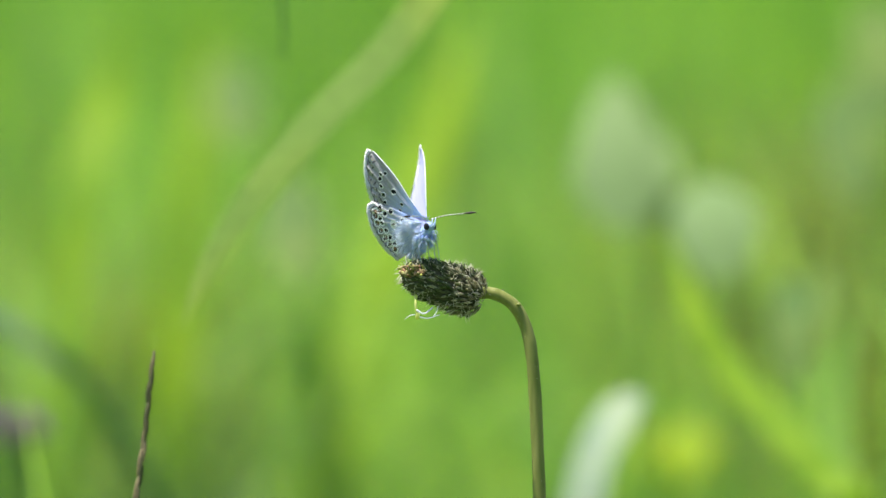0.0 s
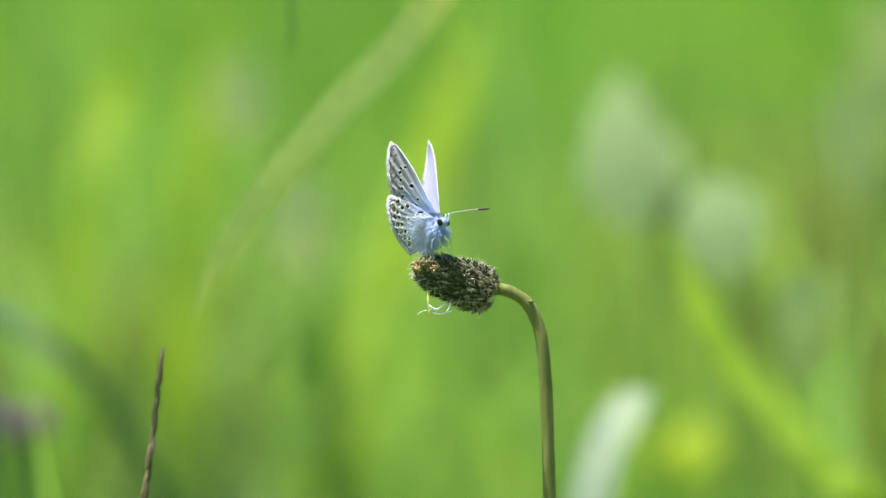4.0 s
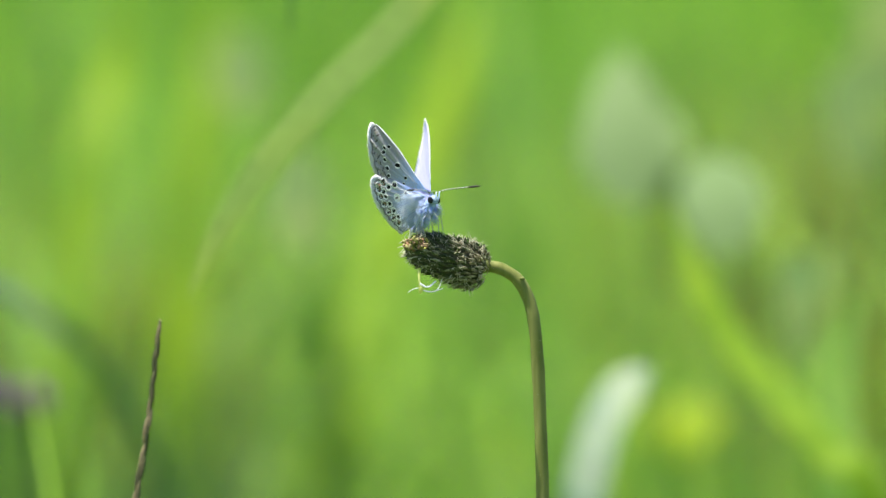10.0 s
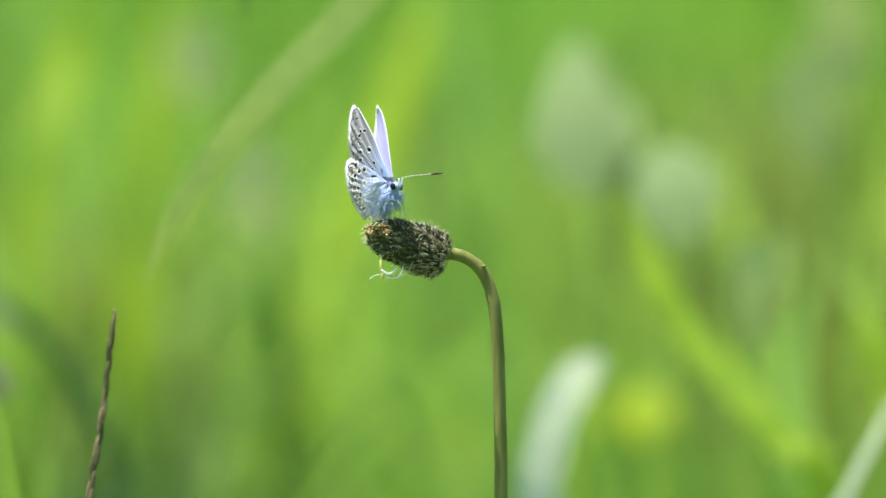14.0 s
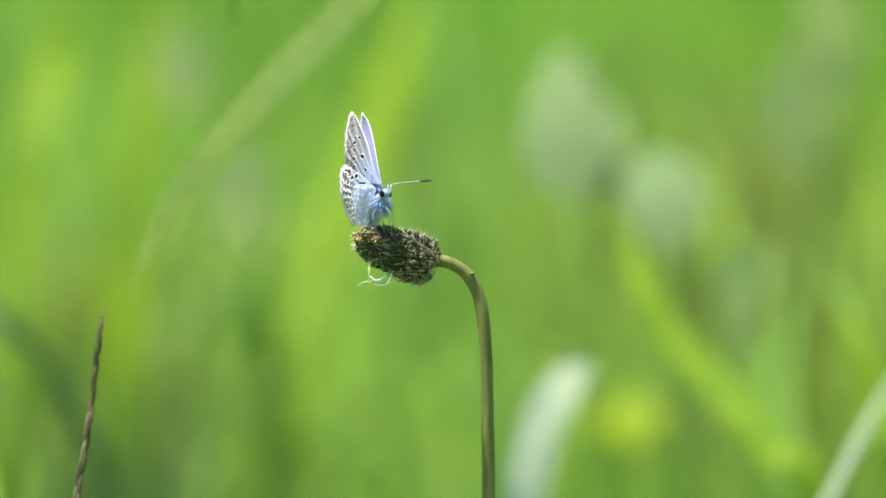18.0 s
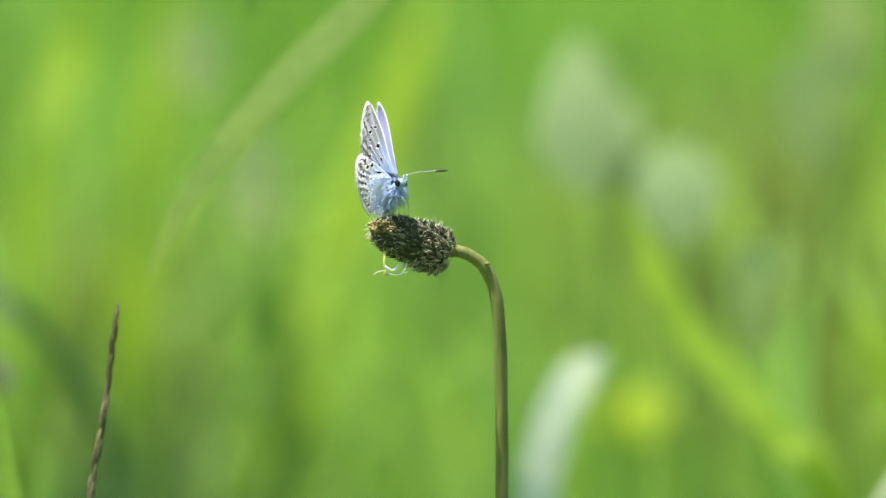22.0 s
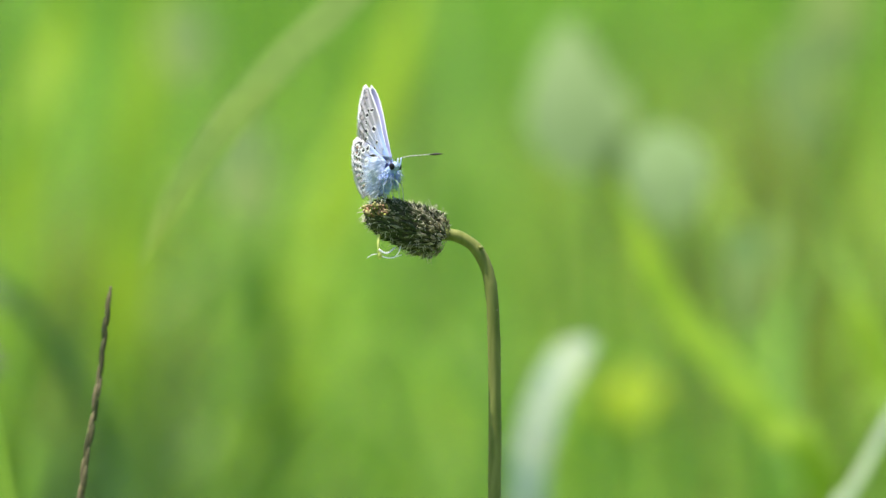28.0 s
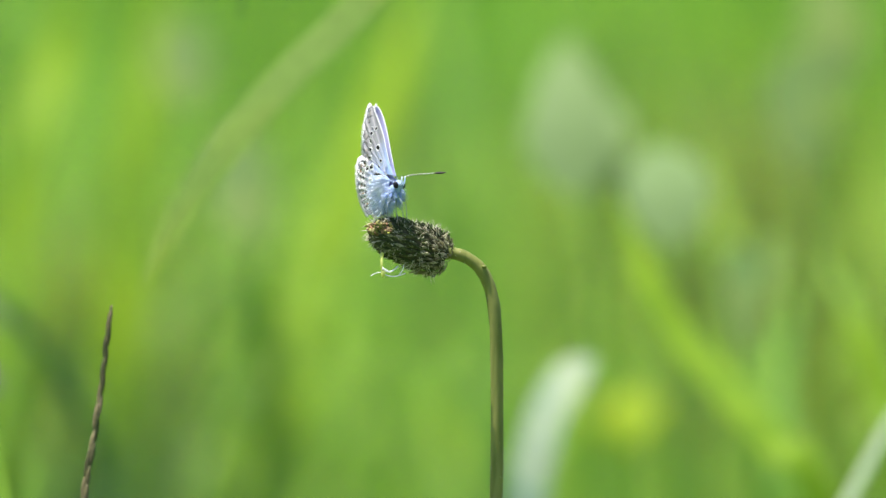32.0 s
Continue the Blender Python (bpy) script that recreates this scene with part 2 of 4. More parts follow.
LEG = plain_material("leg_scales", ((0.3, (0.16, 0.20, 0.28)), (0.7, (0.34, 0.38, 0.46))), 1500, 0.7)
BODY = plain_material("body_scales", ((0.3, (0.13, 0.20, 0.35)), (0.7, (0.34, 0.45, 0.68))), 1500, 0.7)
ANTENNA_PALE = plain_material("antenna_band", ((0.3, (0.48, 0.47, 0.44)), (0.7, (0.64, 0.63, 0.6))), 2000, 0.6)
ANTENNA_DARK = plain_material("antenna_dark", ((0.3, (0.03, 0.027, 0.022)), (0.7, (0.065, 0.06, 0.05))), 2000, 0.6, spec=0.15)


def wing_material(name, base, far, reach, thin, dust):
    """Scales: one tone at the root that turns into another towards the margin."""
    m, nt, out = tree_of(name)
    co = nt.nodes.new("ShaderNodeTexCoord")
    ln = nt.nodes.new("ShaderNodeVectorMath")
    ln.operation = 'LENGTH'
    nt.links.new(co.outputs["Object"], ln.inputs[0])
    mr = nt.nodes.new("ShaderNodeMapRange")
    mr.inputs["From Min"].default_value, mr.inputs["From Max"].default_value = reach
    nt.links.new(ln.outputs["Value"], mr.inputs["Value"])
    big = noise_fac(nt, 260.0, 3.0)
    ad = nt.nodes.new("ShaderNodeMath")
    ad.operation = 'MULTIPLY_ADD'
    ad.inputs[1].default_value, ad.inputs[2].default_value = 0.5, -0.25
    nt.links.new(big, ad.inputs[0])
    sm = nt.nodes.new("ShaderNodeMath")
    sm.use_clamp = True
    nt.links.new(ad.outputs[0], sm.inputs[0])
    nt.links.new(mr.outputs[0], sm.inputs[1])
    col = mixed(nt, base, far, sm.outputs[0])
    fine = noise_fac(nt, 4200.0, 2.0)
    col = mixed(nt, col, ramp(nt, fine, ((0.3, (1 - dust,) * 3), (0.7, (1 + dust,) * 3))), 1.0, 'MULTIPLY')
    skin(nt, out, col, thin, 0.65, None, 0.2, fine, 0.00003)
    return m


WING_UNDER = wing_material("wing_underside", (0.42, 0.56, 0.93), (0.335, 0.325, 0.345), (0.0035, 0.0090), 0.3, 0.14)
WING_UPPER = wing_material("wing_upperside", (0.47, 0.49, 0.76), (0.53, 0.52, 0.78), (0.004, 0.016), 0.18, 0.1)


# ---- mesh helpers ----
def mesh_of(name, bm, *materials):
    me = bpy.data.meshes.new(name)
    bm.normal_update()
    bm.to_mesh(me)
    bm.free()
    for m in materials:
        me.materials.append(m)
    for p in me.polygons:
        p.use_smooth = True
    return me


def part(name, bm, material, parent, label=""):
    mats = material if isinstance(material, (tuple, list)) else (material,)
    ob = new(name, mesh_of(name, bm, *mats))
    ob.parent = parent
    if label:
        ob["label"] = label
    return ob


def thing(name, at, label, category, group="", kind=""):
    ob = new(name)
    ob.empty_display_size = 0.005
    ob.matrix_basis = at if isinstance(at, Matrix) else Matrix.Translation(at)
    return tagged(ob, label, category, group, kind)


def curve_through(points, n):
    """n + 1 places on a smooth line through the points."""
    p = [Vector(q) for q in points]
    p = [p[0] * 2 - p[1]] + p + [p[-1] * 2 - p[-2]]
    spans = len(p) - 3
    res = []
    for i in range(n + 1):
        s = min(i / n * spans, spans - 1e-6)
        j, f = int(s), s - int(s)
        a, b, c, d = p[j:j + 4]
        res.append(0.5 * ((2 * b) + (c - a) * f + (2 * a - 5 * b + 4 * c - d) * f * f + (3 * b - a - 3 * c + d) * f ** 3))
    return res


def tube(bm, pts, radius, seg=8, close=True):
    """A round stem along pts; radius is a function of 0..1."""
    rings, n = [], len(pts) - 1
    side = None
    for i, p in enumerate(pts):
        way = (pts[min(i + 1, n)] - pts[max(i - 1, 0)]).normalized()
        if side is None:
            side = way.orthogonal().normalized()
        side = (side - way * side.dot(way)).normalized()
        up = way.cross(side)
        r = radius(i / n)
        rings.append([bm.verts.new(p + (side * math.cos(2 * math.pi * k / seg) + up * math.sin(2 * math.pi * k / seg)) * r) for k in range(seg)])
    for a, b in zip(rings, rings[1:]):
        for k in range(seg):
            bm.faces.new((a[k], a[(k + 1) % seg], b[(k + 1) % seg], b[k]))
    if close:
        bm.faces.new(rings[0][::-1])
        bm.faces.new(rings[-1])
    return bm


def blade(bm, pts, width, face, fold=0.18, thick=0.0):
    """A leaf along pts: folded along its middle, with a thick midrib where thick is given; width is a function of 0..1, face the way its flat side looks, or two ways between which it twists."""
    n = len(pts) - 1
    turn = [Vector(f) for f in face] if isinstance(face[0], tuple) else [Vector(face), Vector(face)]
    rings = []
    for i, p in enumerate(pts):
        way = (pts[min(i + 1, n)] - pts[max(i - 1, 0)]).normalized()
        side = way.cross(turn[0].lerp(turn[1], i / n)).normalized()
        nor = side.cross(way).normalized()
        w = max(width(i / n), 1e-5) * 0.5
        row = [p - side * w, p - side * w * 0.5 + nor * w * fold * 0.6, p + nor * (w * fold + thick), p + side * w * 0.5 + nor * w * fold * 0.6, p + side * w]
        if thick:
            row.append(p + nor * (w * fold * 0.9 - thick))
        rings.append([bm.verts.new(q) for q in row])
    for a, b in zip(rings, rings[1:]):
        for k in range(6 if thick else 4):
            bm.faces.new((a[k], a[(k + 1) % len(a)], b[(k + 1) % len(a)], b[k]))
    if thick:
        bm.faces.new(rings[0][::-1])
        bm.faces.new(rings[-1])
    return bm


def egg(bm, m, seg=12, rings=8):
    bmesh.ops.create_uvsphere(bm, u_segments=seg, v_segments=rings, radius=1.0, matrix=m)
    return bm


def hair(bm, root, way, length, r, droop=Vector((0, 0, 0))):
    """A three-sided bristle."""
    way = way.normalized()
    s = way.orthogonal().normalized()
    u = way.cross(s)
    ring = [bm.verts.new(root + (s * math.cos(a) + u * math.sin(a)) * r) for a in (0, 2.1, 4.2)]
    mid_p = root + way * length * 0.55 + droop * length * 0.25
    mid = [bm.verts.new(mid_p + (s * math.cos(a) + u * math.sin(a)) * r * 0.8) for a in (0, 2.1, 4.2)]
    tip = bm.verts.new(root + way * length + droop * length)
    for k in range(3):
        j = (k + 1) % 3
        bm.faces.new((ring[k], ring[j], mid[j], mid[k]))
        bm.faces.new((mid[k], mid[j], tip))


# ---- ground ----
bm = bmesh.new()
bmesh.ops.create_grid(bm, x_segments=120, y_segments=120, size=400)
for v in bm.verts:
    s = v.co.xy.length
    k = (s / 400) ** 2.2
    v.co.x, v.co.y = v.co.x * max(k, 0.003), v.co.y * max(k, 0.003)
    v.co.z = noise.noise(v.co * 1.7) * 0.012 + noise.noise(v.co * 0.05) * min(s, 40) * 0.004 - 0.012
ground = new("ground", mesh_of("ground", bm, SOIL))
tagged(ground, "mossy dark green meadow ground under tall grass", "ground", kind="structure")


# ---- meadow grass: too many blades to count ----
def grass_field(name, label, material, count, place, height, width, lean, seed):
    rng = np.random.default_rng(seed)
    seg = 6
    x, y = place(rng, count)
    h = height(rng, x, y)
    w = width[0] + (width[1] - width[0]) * rng.random(count)
    turn = rng.random(count) * 2 * np.pi
    tilt = np.abs(rng.normal(0, lean, count))
    bend = np.abs(rng.normal(0, lean * 1.8, count))
    spin = rng.random(count) * np.pi
    s = np.linspace(0, 1, seg)
    out = tilt[:, None] * s + bend[:, None] * s ** 2.5
    px = x[:, None] + h[:, None] * out * np.cos(turn)[:, None]
    py = y[:, None] + h[:, None] * out * np.sin(turn)[:, None]
    pz = h[:, None] * (s - 0.45 * out ** 2 * s) - 0.012
    taper = np.minimum(1, 0.75 + s * 1.2) * np.clip((1 - s) * 1.9, 0, 1) ** 0.8
    half = w[:, None] * taper * 0.5 + 0.00015
    sx, sy = np.cos(spin)[:, None] * half, np.sin(spin)[:, None] * half
    fx, fy = -np.sin(spin)[:, None] * half * 0.35, np.cos(spin)[:, None] * half * 0.35
    verts = np.stack([np.stack([px - sx, py - sy, pz], -1), np.stack([px + fx, py + fy, pz], -1), np.stack([px + sx, py + sy, pz], -1)], 2)
    verts = verts.reshape(-1, 3)
    base = (np.arange(count) * seg * 3)[:, None, None] + (np.arange(seg - 1) * 3)[None, :, None]
    quads = np.concatenate([base + np.array([0, 1, 4, 3])[None, None, :], base + np.array([1, 2, 5, 4])[None, None, :]], 1).reshape(-1, 4)
    me = bpy.data.meshes.new(name)
    me.vertices.add(len(verts))
    me.vertices.foreach_set("co", verts.ravel())
    me.loops.add(quads.size)
    me.loops.foreach_set("vertex_index", quads.ravel().astype(np.int32))
    me.polygons.add(len(quads))
    me.polygons.foreach_set("loop_start", np.arange(0, quads.size, 4, dtype=np.int32))
    me.polygons.foreach_set("loop_total", np.full(len(quads), 4, dtype=np.int32))
    me.update(calc_edges=True)
    me.materials.append(material)
    return tagged(new(name, me), label, "grass", kind="stuff")


def wedge(y0, y1, side=0.32, margin=0.35):
    """Places in a fan that opens away from the clearing."""
    def place(rng, n):
        y = y0 + (y1 - y0) * np.sqrt(rng.random(n))
        x = (rng.random(n) * 2 - 1) * ((y + 0.7) * side + margin)
        return x, y
    return place


def near_place(rng, n):
    r, a = 2.6 * np.sqrt(rng.random(n)), rng.random(n) * 2 * np.pi
    return r * np.cos(a), r * np.sin(a)


def round_place(rng, n):
    """All round, but for the clearing and the open view over it."""
    r, a = 0.35 + 5.5 * rng.random(n) ** 0.7, rng.random(n) * 2 * np.pi
    x, y = r * np.cos(a), r * np.sin(a)
    free = (np.abs(x) < 0.34 + 0.1 * np.sin(y * 9) * 0.3 + np.clip(y, 0, 9) * 0.36) & (y > -1.15)
    return np.where(free, x + np.sign(x) * (0.5 + np.clip(y, 0, 9) * 0.4), x), y


grass_field("meadow_grass", "dense tall sunlit green meadow grass blades", GRASS, 1800, wedge(0.68, 1.35), lambda r, x, y: 0.15 + 0.13 * r.random(len(x)), (0.003, 0.008), 0.22, 11)
grass_field("back_meadow_grass", "tall green meadow grass further back, coloured darker as less lit", GRASS_FAR, 4000, wedge(1.3, 2.6), lambda r, x, y: 0.2 + 0.2 * r.random(len(x)), (0.003, 0.009), 0.22, 19)
grass_field("far_meadow_grass", "distant tall green meadow grass", GRASS_FAR, 7000, wedge(2.4, 7.0), lambda r, x, y: 0.3 + 0.3 * r.random(len(x)), (0.006, 0.014), 0.2, 12)
grass_field("surrounding_meadow_grass", "tall green meadow grass all round the clearing", GRASS, 26000, round_place, lambda r, x, y: 0.18 + 0.28 * r.random(len(x)), (0.003, 0.009), 0.25, 15)
grass_field("slender_grass", "slender upright green grass blades behind the plantain", GRASS, 420, wedge(0.25, 0.7, 0.3, 0.1), lambda r, x, y: 0.17 + 0.2 * r.random(len(x)), (0.0015, 0.004), 0.22, 14)
grass_field("fine_grass", "thin upright grass blades close behind the plantain", GRASS, 70, wedge(0.16, 0.42, 0.16, 0.02), lambda r, x, y: 0.17 + 0.17 * r.random(len(x)), (0.0012, 0.003), 0.2, 18)
grass_field("short_grass", "short green grass under the taller stalks", GRASS, 16000, near_place, lambda r, x, y: 0.05 + 0.10 * r.random(len(x)), (0.002, 0.005), 0.35, 13)

# shade between the blades, put in as grass of a darker colour
grass_field("shaded_grass", "upright grass blades coloured dark as shade among the meadow grass", GRASS_DARK, 55, wedge(0.4, 0.8, 0.25, 0.05), lambda r, x, y: 0.24 + 0.16 * r.random(len(x)), (0.002, 0.005), 0.16, 17)


def clump(cx, cy, sx, sy):
    return lambda rng, n: (rng.normal(cx, sx, n), rng.normal(cy, sy, n))


for cx, cy, sx, n, h, mat, seed, lab in (
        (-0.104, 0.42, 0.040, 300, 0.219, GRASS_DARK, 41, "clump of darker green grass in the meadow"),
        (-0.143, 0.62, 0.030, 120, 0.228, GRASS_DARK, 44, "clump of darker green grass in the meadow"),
        (0.170, 1.25, 0.055, 330, 0.242, OLIVE, 42, "tuft of olive brown withering grass"),
        (-0.159, 0.75, 0.025, 130, 0.263, OLIVE, 45, "tuft of olive brown withering grass"),
        (0.174, 0.85, 0.022, 60, 0.291, OLIVE, 46, "tuft of olive brown withering grass")):
    grass_field("dark_grass_clump" if mat is GRASS_DARK else "olive_grass_clump", lab, mat, n, clump(cx, cy, sx, 0.05), lambda r, x, y, h=h: h * (0.65 + 0.45 * r.random(len(x))), (0.003, 0.007), 0.22, seed)


# ---- single blades and leaves that stand out of the meadow ----
def single_blade(name, label, material, pts, width, face, group="", n=28, thick=0.0, fold=0.18):
    base = Vector(pts[0])
    ob = new(name, mesh_of(name, blade(bmesh.new(), [p - base for p in curve_through(pts, n)], width, face, fold, thick), material))
    ob.location = base
    return tagged(ob, label, "grass blade", group)


def leaf_width(w, root=0.5, peak=0.45):
    return lambda s: w * (root + (1 - root) * min(1, s / peak)) * (1 - max(0, (s - peak) / (1 - peak)) ** 2.2)


# long blade that arches over from beside the camera
single_blade("arching_grass_blade", "long pale green grass blade arching across the meadow", GRASS_PALE,
             [(0.150, -0.12, -0.01), (0.143, -0.115, 0.20), (0.112, -0.105, 0.40), (0.0086, -0.0763, 0.3677), (-0.0005, -0.0779, 0.3564), (-0.0075, -0.0792, 0.3475), (-0.0166, -0.0804, 0.3385), (-0.0240, -0.0816, 0.3302), (-0.0313, -0.0829, 0.3206), (-0.0359, -0.0840, 0.3128), (-0.0397, -0.0852, 0.3044)],
             lambda s: 0.0076 * (1 - max(0, (s - 0.58) / 0.42) ** 2.4), (-0.3, -0.65, 0.7), fold=0.06)
# thin blade that droops into view from above
single_blade("drooping_grass_blade", "thin dark green drooping grass blade tip", GRASS_DARK,
             [(-0.17, 0.10, -0.01), (-0.165, 0.10, 0.22), (-0.12, 0.10, 0.38), (-0.0418, 0.0998, 0.3638), (-0.0326, 0.0984, 0.3535), (-0.0303, 0.0966, 0.3410), (-0.0305, 0.0955, 0.3325)],
             lambda s: 0.0020 * (1 - 0.7 * s), (0, -1, 0.2))
# pale blade tip added over the darker one, to paint the sheen on it
single_blade("sheen_blade", "pale grey-green blade tip added as the dark blade's sheen", SHEEN_LEAF,
             [(-0.19, 0.20, -0.01), (-0.185, 0.20, 0.16), (-0.1506, 0.2270, 0.2628), (-0.1235, 0.2275, 0.2661), (-0.1060, 0.2267, 0.2601), (-0.0945, 0.2255, 0.2521), (-0.0884, 0.2246, 0.2454)],
             lambda s: 0.0044 * (1 - max(0, (s - 0.7) / 0.3) ** 2), (-0.2, -0.9, 0.4))
# pale drooping leaf beside the stalk
single_blade("silvery_leaf_blade", "pale silvery green bent leaf tip beside the stalk", GRASS_WHITE,
             [(0.024, 0.20, -0.01), (0.029, 0.20, 0.12), (0.0343, 0.205, 0.2095), (0.0357, 0.207, 0.2186), (0.0376, 0.209, 0.227), (0.0407, 0.211, 0.2341), (0.0449, 0.213, 0.2394), (0.0501, 0.215, 0.2429)],
             lambda s: 0.0094 * (1 - max(0, (s - 0.78) / 0.22) ** 2.2), (-0.25, -1, 0.3), fold=0.06)
slanting = single_blade("slanting_grass_blade", "pale green slanting grass blade at the meadow edge", GRASS_WHITE,
             [(0.045, 0.15, -0.01), (0.060, 0.145, 0.1), (0.0938, 0.1285, 0.2150), (0.0974, 0.1300, 0.2216), (0.1016, 0.1315, 0.2288), (0.1058, 0.1330, 0.2367), (0.1102, 0.1345, 0.2446), (0.1154, 0.1360, 0.2531), (0.1213, 0.1370, 0.2611)],
             lambda s: 0.0025 * (1 - max(0, (s - 0.6) / 0.4) ** 1.6), (-0.4, -1, 0.3))
single_blade("dark_arching_blade", "dark green arching grass blade with a grey sheen", GRASS_DARK,
             [(-0.055, 0.24, -0.01), (-0.056, 0.24, 0.12), (-0.0661, 0.2584, 0.1983), (-0.0736, 0.2609, 0.2165), (-0.0830, 0.2633, 0.2332), (-0.0957, 0.2650, 0.2458), (-0.1105, 0.2662, 0.2542), (-0.1274, 0.2668, 0.2584)],
             lambda s: 0.0038 * (1 - max(0, (s - 0.6) / 0.4) ** 1.8), (-0.3, -1, 0.5))
# broad blades behind, each leaning its own way
for pts, w, mat, lab in (
        ([(0.1858, 0.2, -0.01), (0.1385, 0.2025, 0.1044), (0.1043, 0.205, 0.2088), (0.0929, 0.21, 0.2234), (0.0816, 0.22, 0.2352), (0.0701, 0.23, 0.2479), (0.0611, 0.24, 0.265), (0.0554, 0.25, 0.2789)], 0.0096, GRASS_YELLOW, "broad yellow-green grass blade lit by the sun"),
        ([(0.1423, 0.26, -0.01), (0.1372, 0.26, 0.1018), (0.1321, 0.26, 0.2037), (0.1274, 0.27, 0.222), (0.1205, 0.28, 0.2405), (0.1131, 0.3, 0.258)], 0.0105, GRASS_YELLOW, "broad yellow-green grass blade lit by the sun"),
        ([(-0.1115, 0.45, -0.01), (-0.1128, 0.45, 0.0809), (-0.1141, 0.45, 0.1617), (-0.111, 0.46, 0.2081), (-0.1063, 0.48, 0.257), (-0.1007, 0.5, 0.2861), (-0.0972, 0.51, 0.3185)], 0.0186, GRASS_YELLOW, "broad yellow-green grass blade lit by the sun"),
        ([(-0.0796, 0.5, -0.01), (-0.0808, 0.5, 0.0757), (-0.082, 0.5, 0.1514), (-0.0804, 0.51, 0.1999), (-0.0777, 0.53, 0.2456), (-0.0735, 0.55, 0.2887), (-0.0703, 0.56, 0.3152)], 0.0159, GRASS_YELLOW, "broad yellow-green grass blade lit by the sun"),
        ([(-0.0252, 0.5, -0.01), (-0.0324, 0.5, 0.0739), (-0.0378, 0.5, 0.1478), (-0.0282, 0.51, 0.1909), (-0.0151, 0.53, 0.2275), (0.0029, 0.55, 0.276), (0.0121, 0.57, 0.309)], 0.0222, GRASS_YELLOW, "broad yellow-green grass blade lit by the sun"),
        ([(0.0321, 0.55, -0.01), (0.0359, 0.55, 0.0687), (0.0398, 0.55, 0.1373), (0.0327, 0.57, 0.19), (0.0254, 0.58, 0.2394), (0.0228, 0.6, 0.2881), (0.0225, 0.61, 0.31)], 0.0109, GRASS_DEEP, "deep green upright grass blade"),
        ([(0.1087, 0.34, -0.01), (0.1091, 0.34, 0.0906), (0.1096, 0.34, 0.1812), (0.1088, 0.35, 0.2011), (0.1111, 0.36, 0.2213), (0.1157, 0.37, 0.2434)], 0.0092, GRASS_DEEP, "deep green upright grass blade"),
        ([(-0.1199, 0.5, -0.01), (-0.1213, 0.5, 0.0739), (-0.1227, 0.5, 0.1478), (-0.1257, 0.5, 0.1837), (-0.1299, 0.52, 0.2199), (-0.1351, 0.53, 0.2438)], 0.0147, GRASS_DEEP, "deep green upright grass blade")):
    single_blade("broad_grass_blade", lab, mat, pts, leaf_width(w), (-0.25, -0.6, 0.75), "blades behind the plantain")


# ---- pale leafy plants and flowers behind ----
def teardrop(w):
    """Widest in the lower third, drawn out to a point."""
    return lambda s: w * 1.62 * (min(1.0, s / 0.3) ** 0.6) * (1 - s) ** 0.85 * (0.62 + 0.55 * s)


def oval(w):
    return lambda s: w * math.sin(math.pi * min(1, 0.03 + s * 0.96)) ** 0.55


def leafy_plant(label, leaves, material):
    """Upright stems, each with one pale leaf that leans back to the light."""
    root = Vector((leaves[0][0][0] + 0.006, leaves[0][0][1], -0.01))
    ob = thing("grey_leaved_plant", root, label, "plant")
    for base, tip, form in leaves:
        a, b = Vector(base) - root, Vector(tip) - root
        part("stem", tube(bmesh.new(), curve_through([(0, 0, 0), a * 0.5 + Vector((0.005, 0, 0)), a], 14), lambda s: 0.0013 - 0.0006 * s, 6), GRASS, ob)
        mid = (a + b) * 0.5 + Vector((0, -0.003, 0.002))
        part("leaf", blade(bmesh.new(), curve_through([a, mid, b], 16), form, (0, -0.8, 0.6), 0.08), material, ob)


leafy_plant("tall weed with pale grey-green pointed leaves", (((0.0502, 0.32, 0.2672), (0.0490, 0.36, 0.3066), teardrop(0.0280)), ((0.0578, 0.33, 0.2681), (0.064, 0.36, 0.2884), oval(0.0104)),), GREY_LEAF)
leafy_plant("weed with one pale round grey-green leaf", (((0.0722, 0.28, 0.2612), (0.0722, 0.31, 0.2832), oval(0.0222)),), GREY_LEAF)
leafy_plant("low weed with small pale oval leaves", (((0.0897, 0.25, 0.2397), (0.0901, 0.285, 0.2615), oval(0.0096)), ((0.0973, 0.3, 0.2403), (0.1045, 0.33, 0.2568), oval(0.0079)),), SAGE_LEAF)
leafy_plant("weed with dull grey-green leaves at the meadow edge", (((0.1215, 0.42, 0.2641), (0.1247, 0.47, 0.2957), oval(0.0218)), ((0.1344, 0.45, 0.2857), (0.1362, 0.5, 0.3174), oval(0.0199)),), SAGE_LEAF)
leafy_plant("weed with grey-green leaves low in the grass", (((-0.0383, 0.4, 0.2439), (-0.0424, 0.45, 0.2706), oval(0.0183)), ((-0.0599, 0.5, 0.2721), (-0.065, 0.55, 0.296), oval(0.0182)),), SAGE_LEAF)


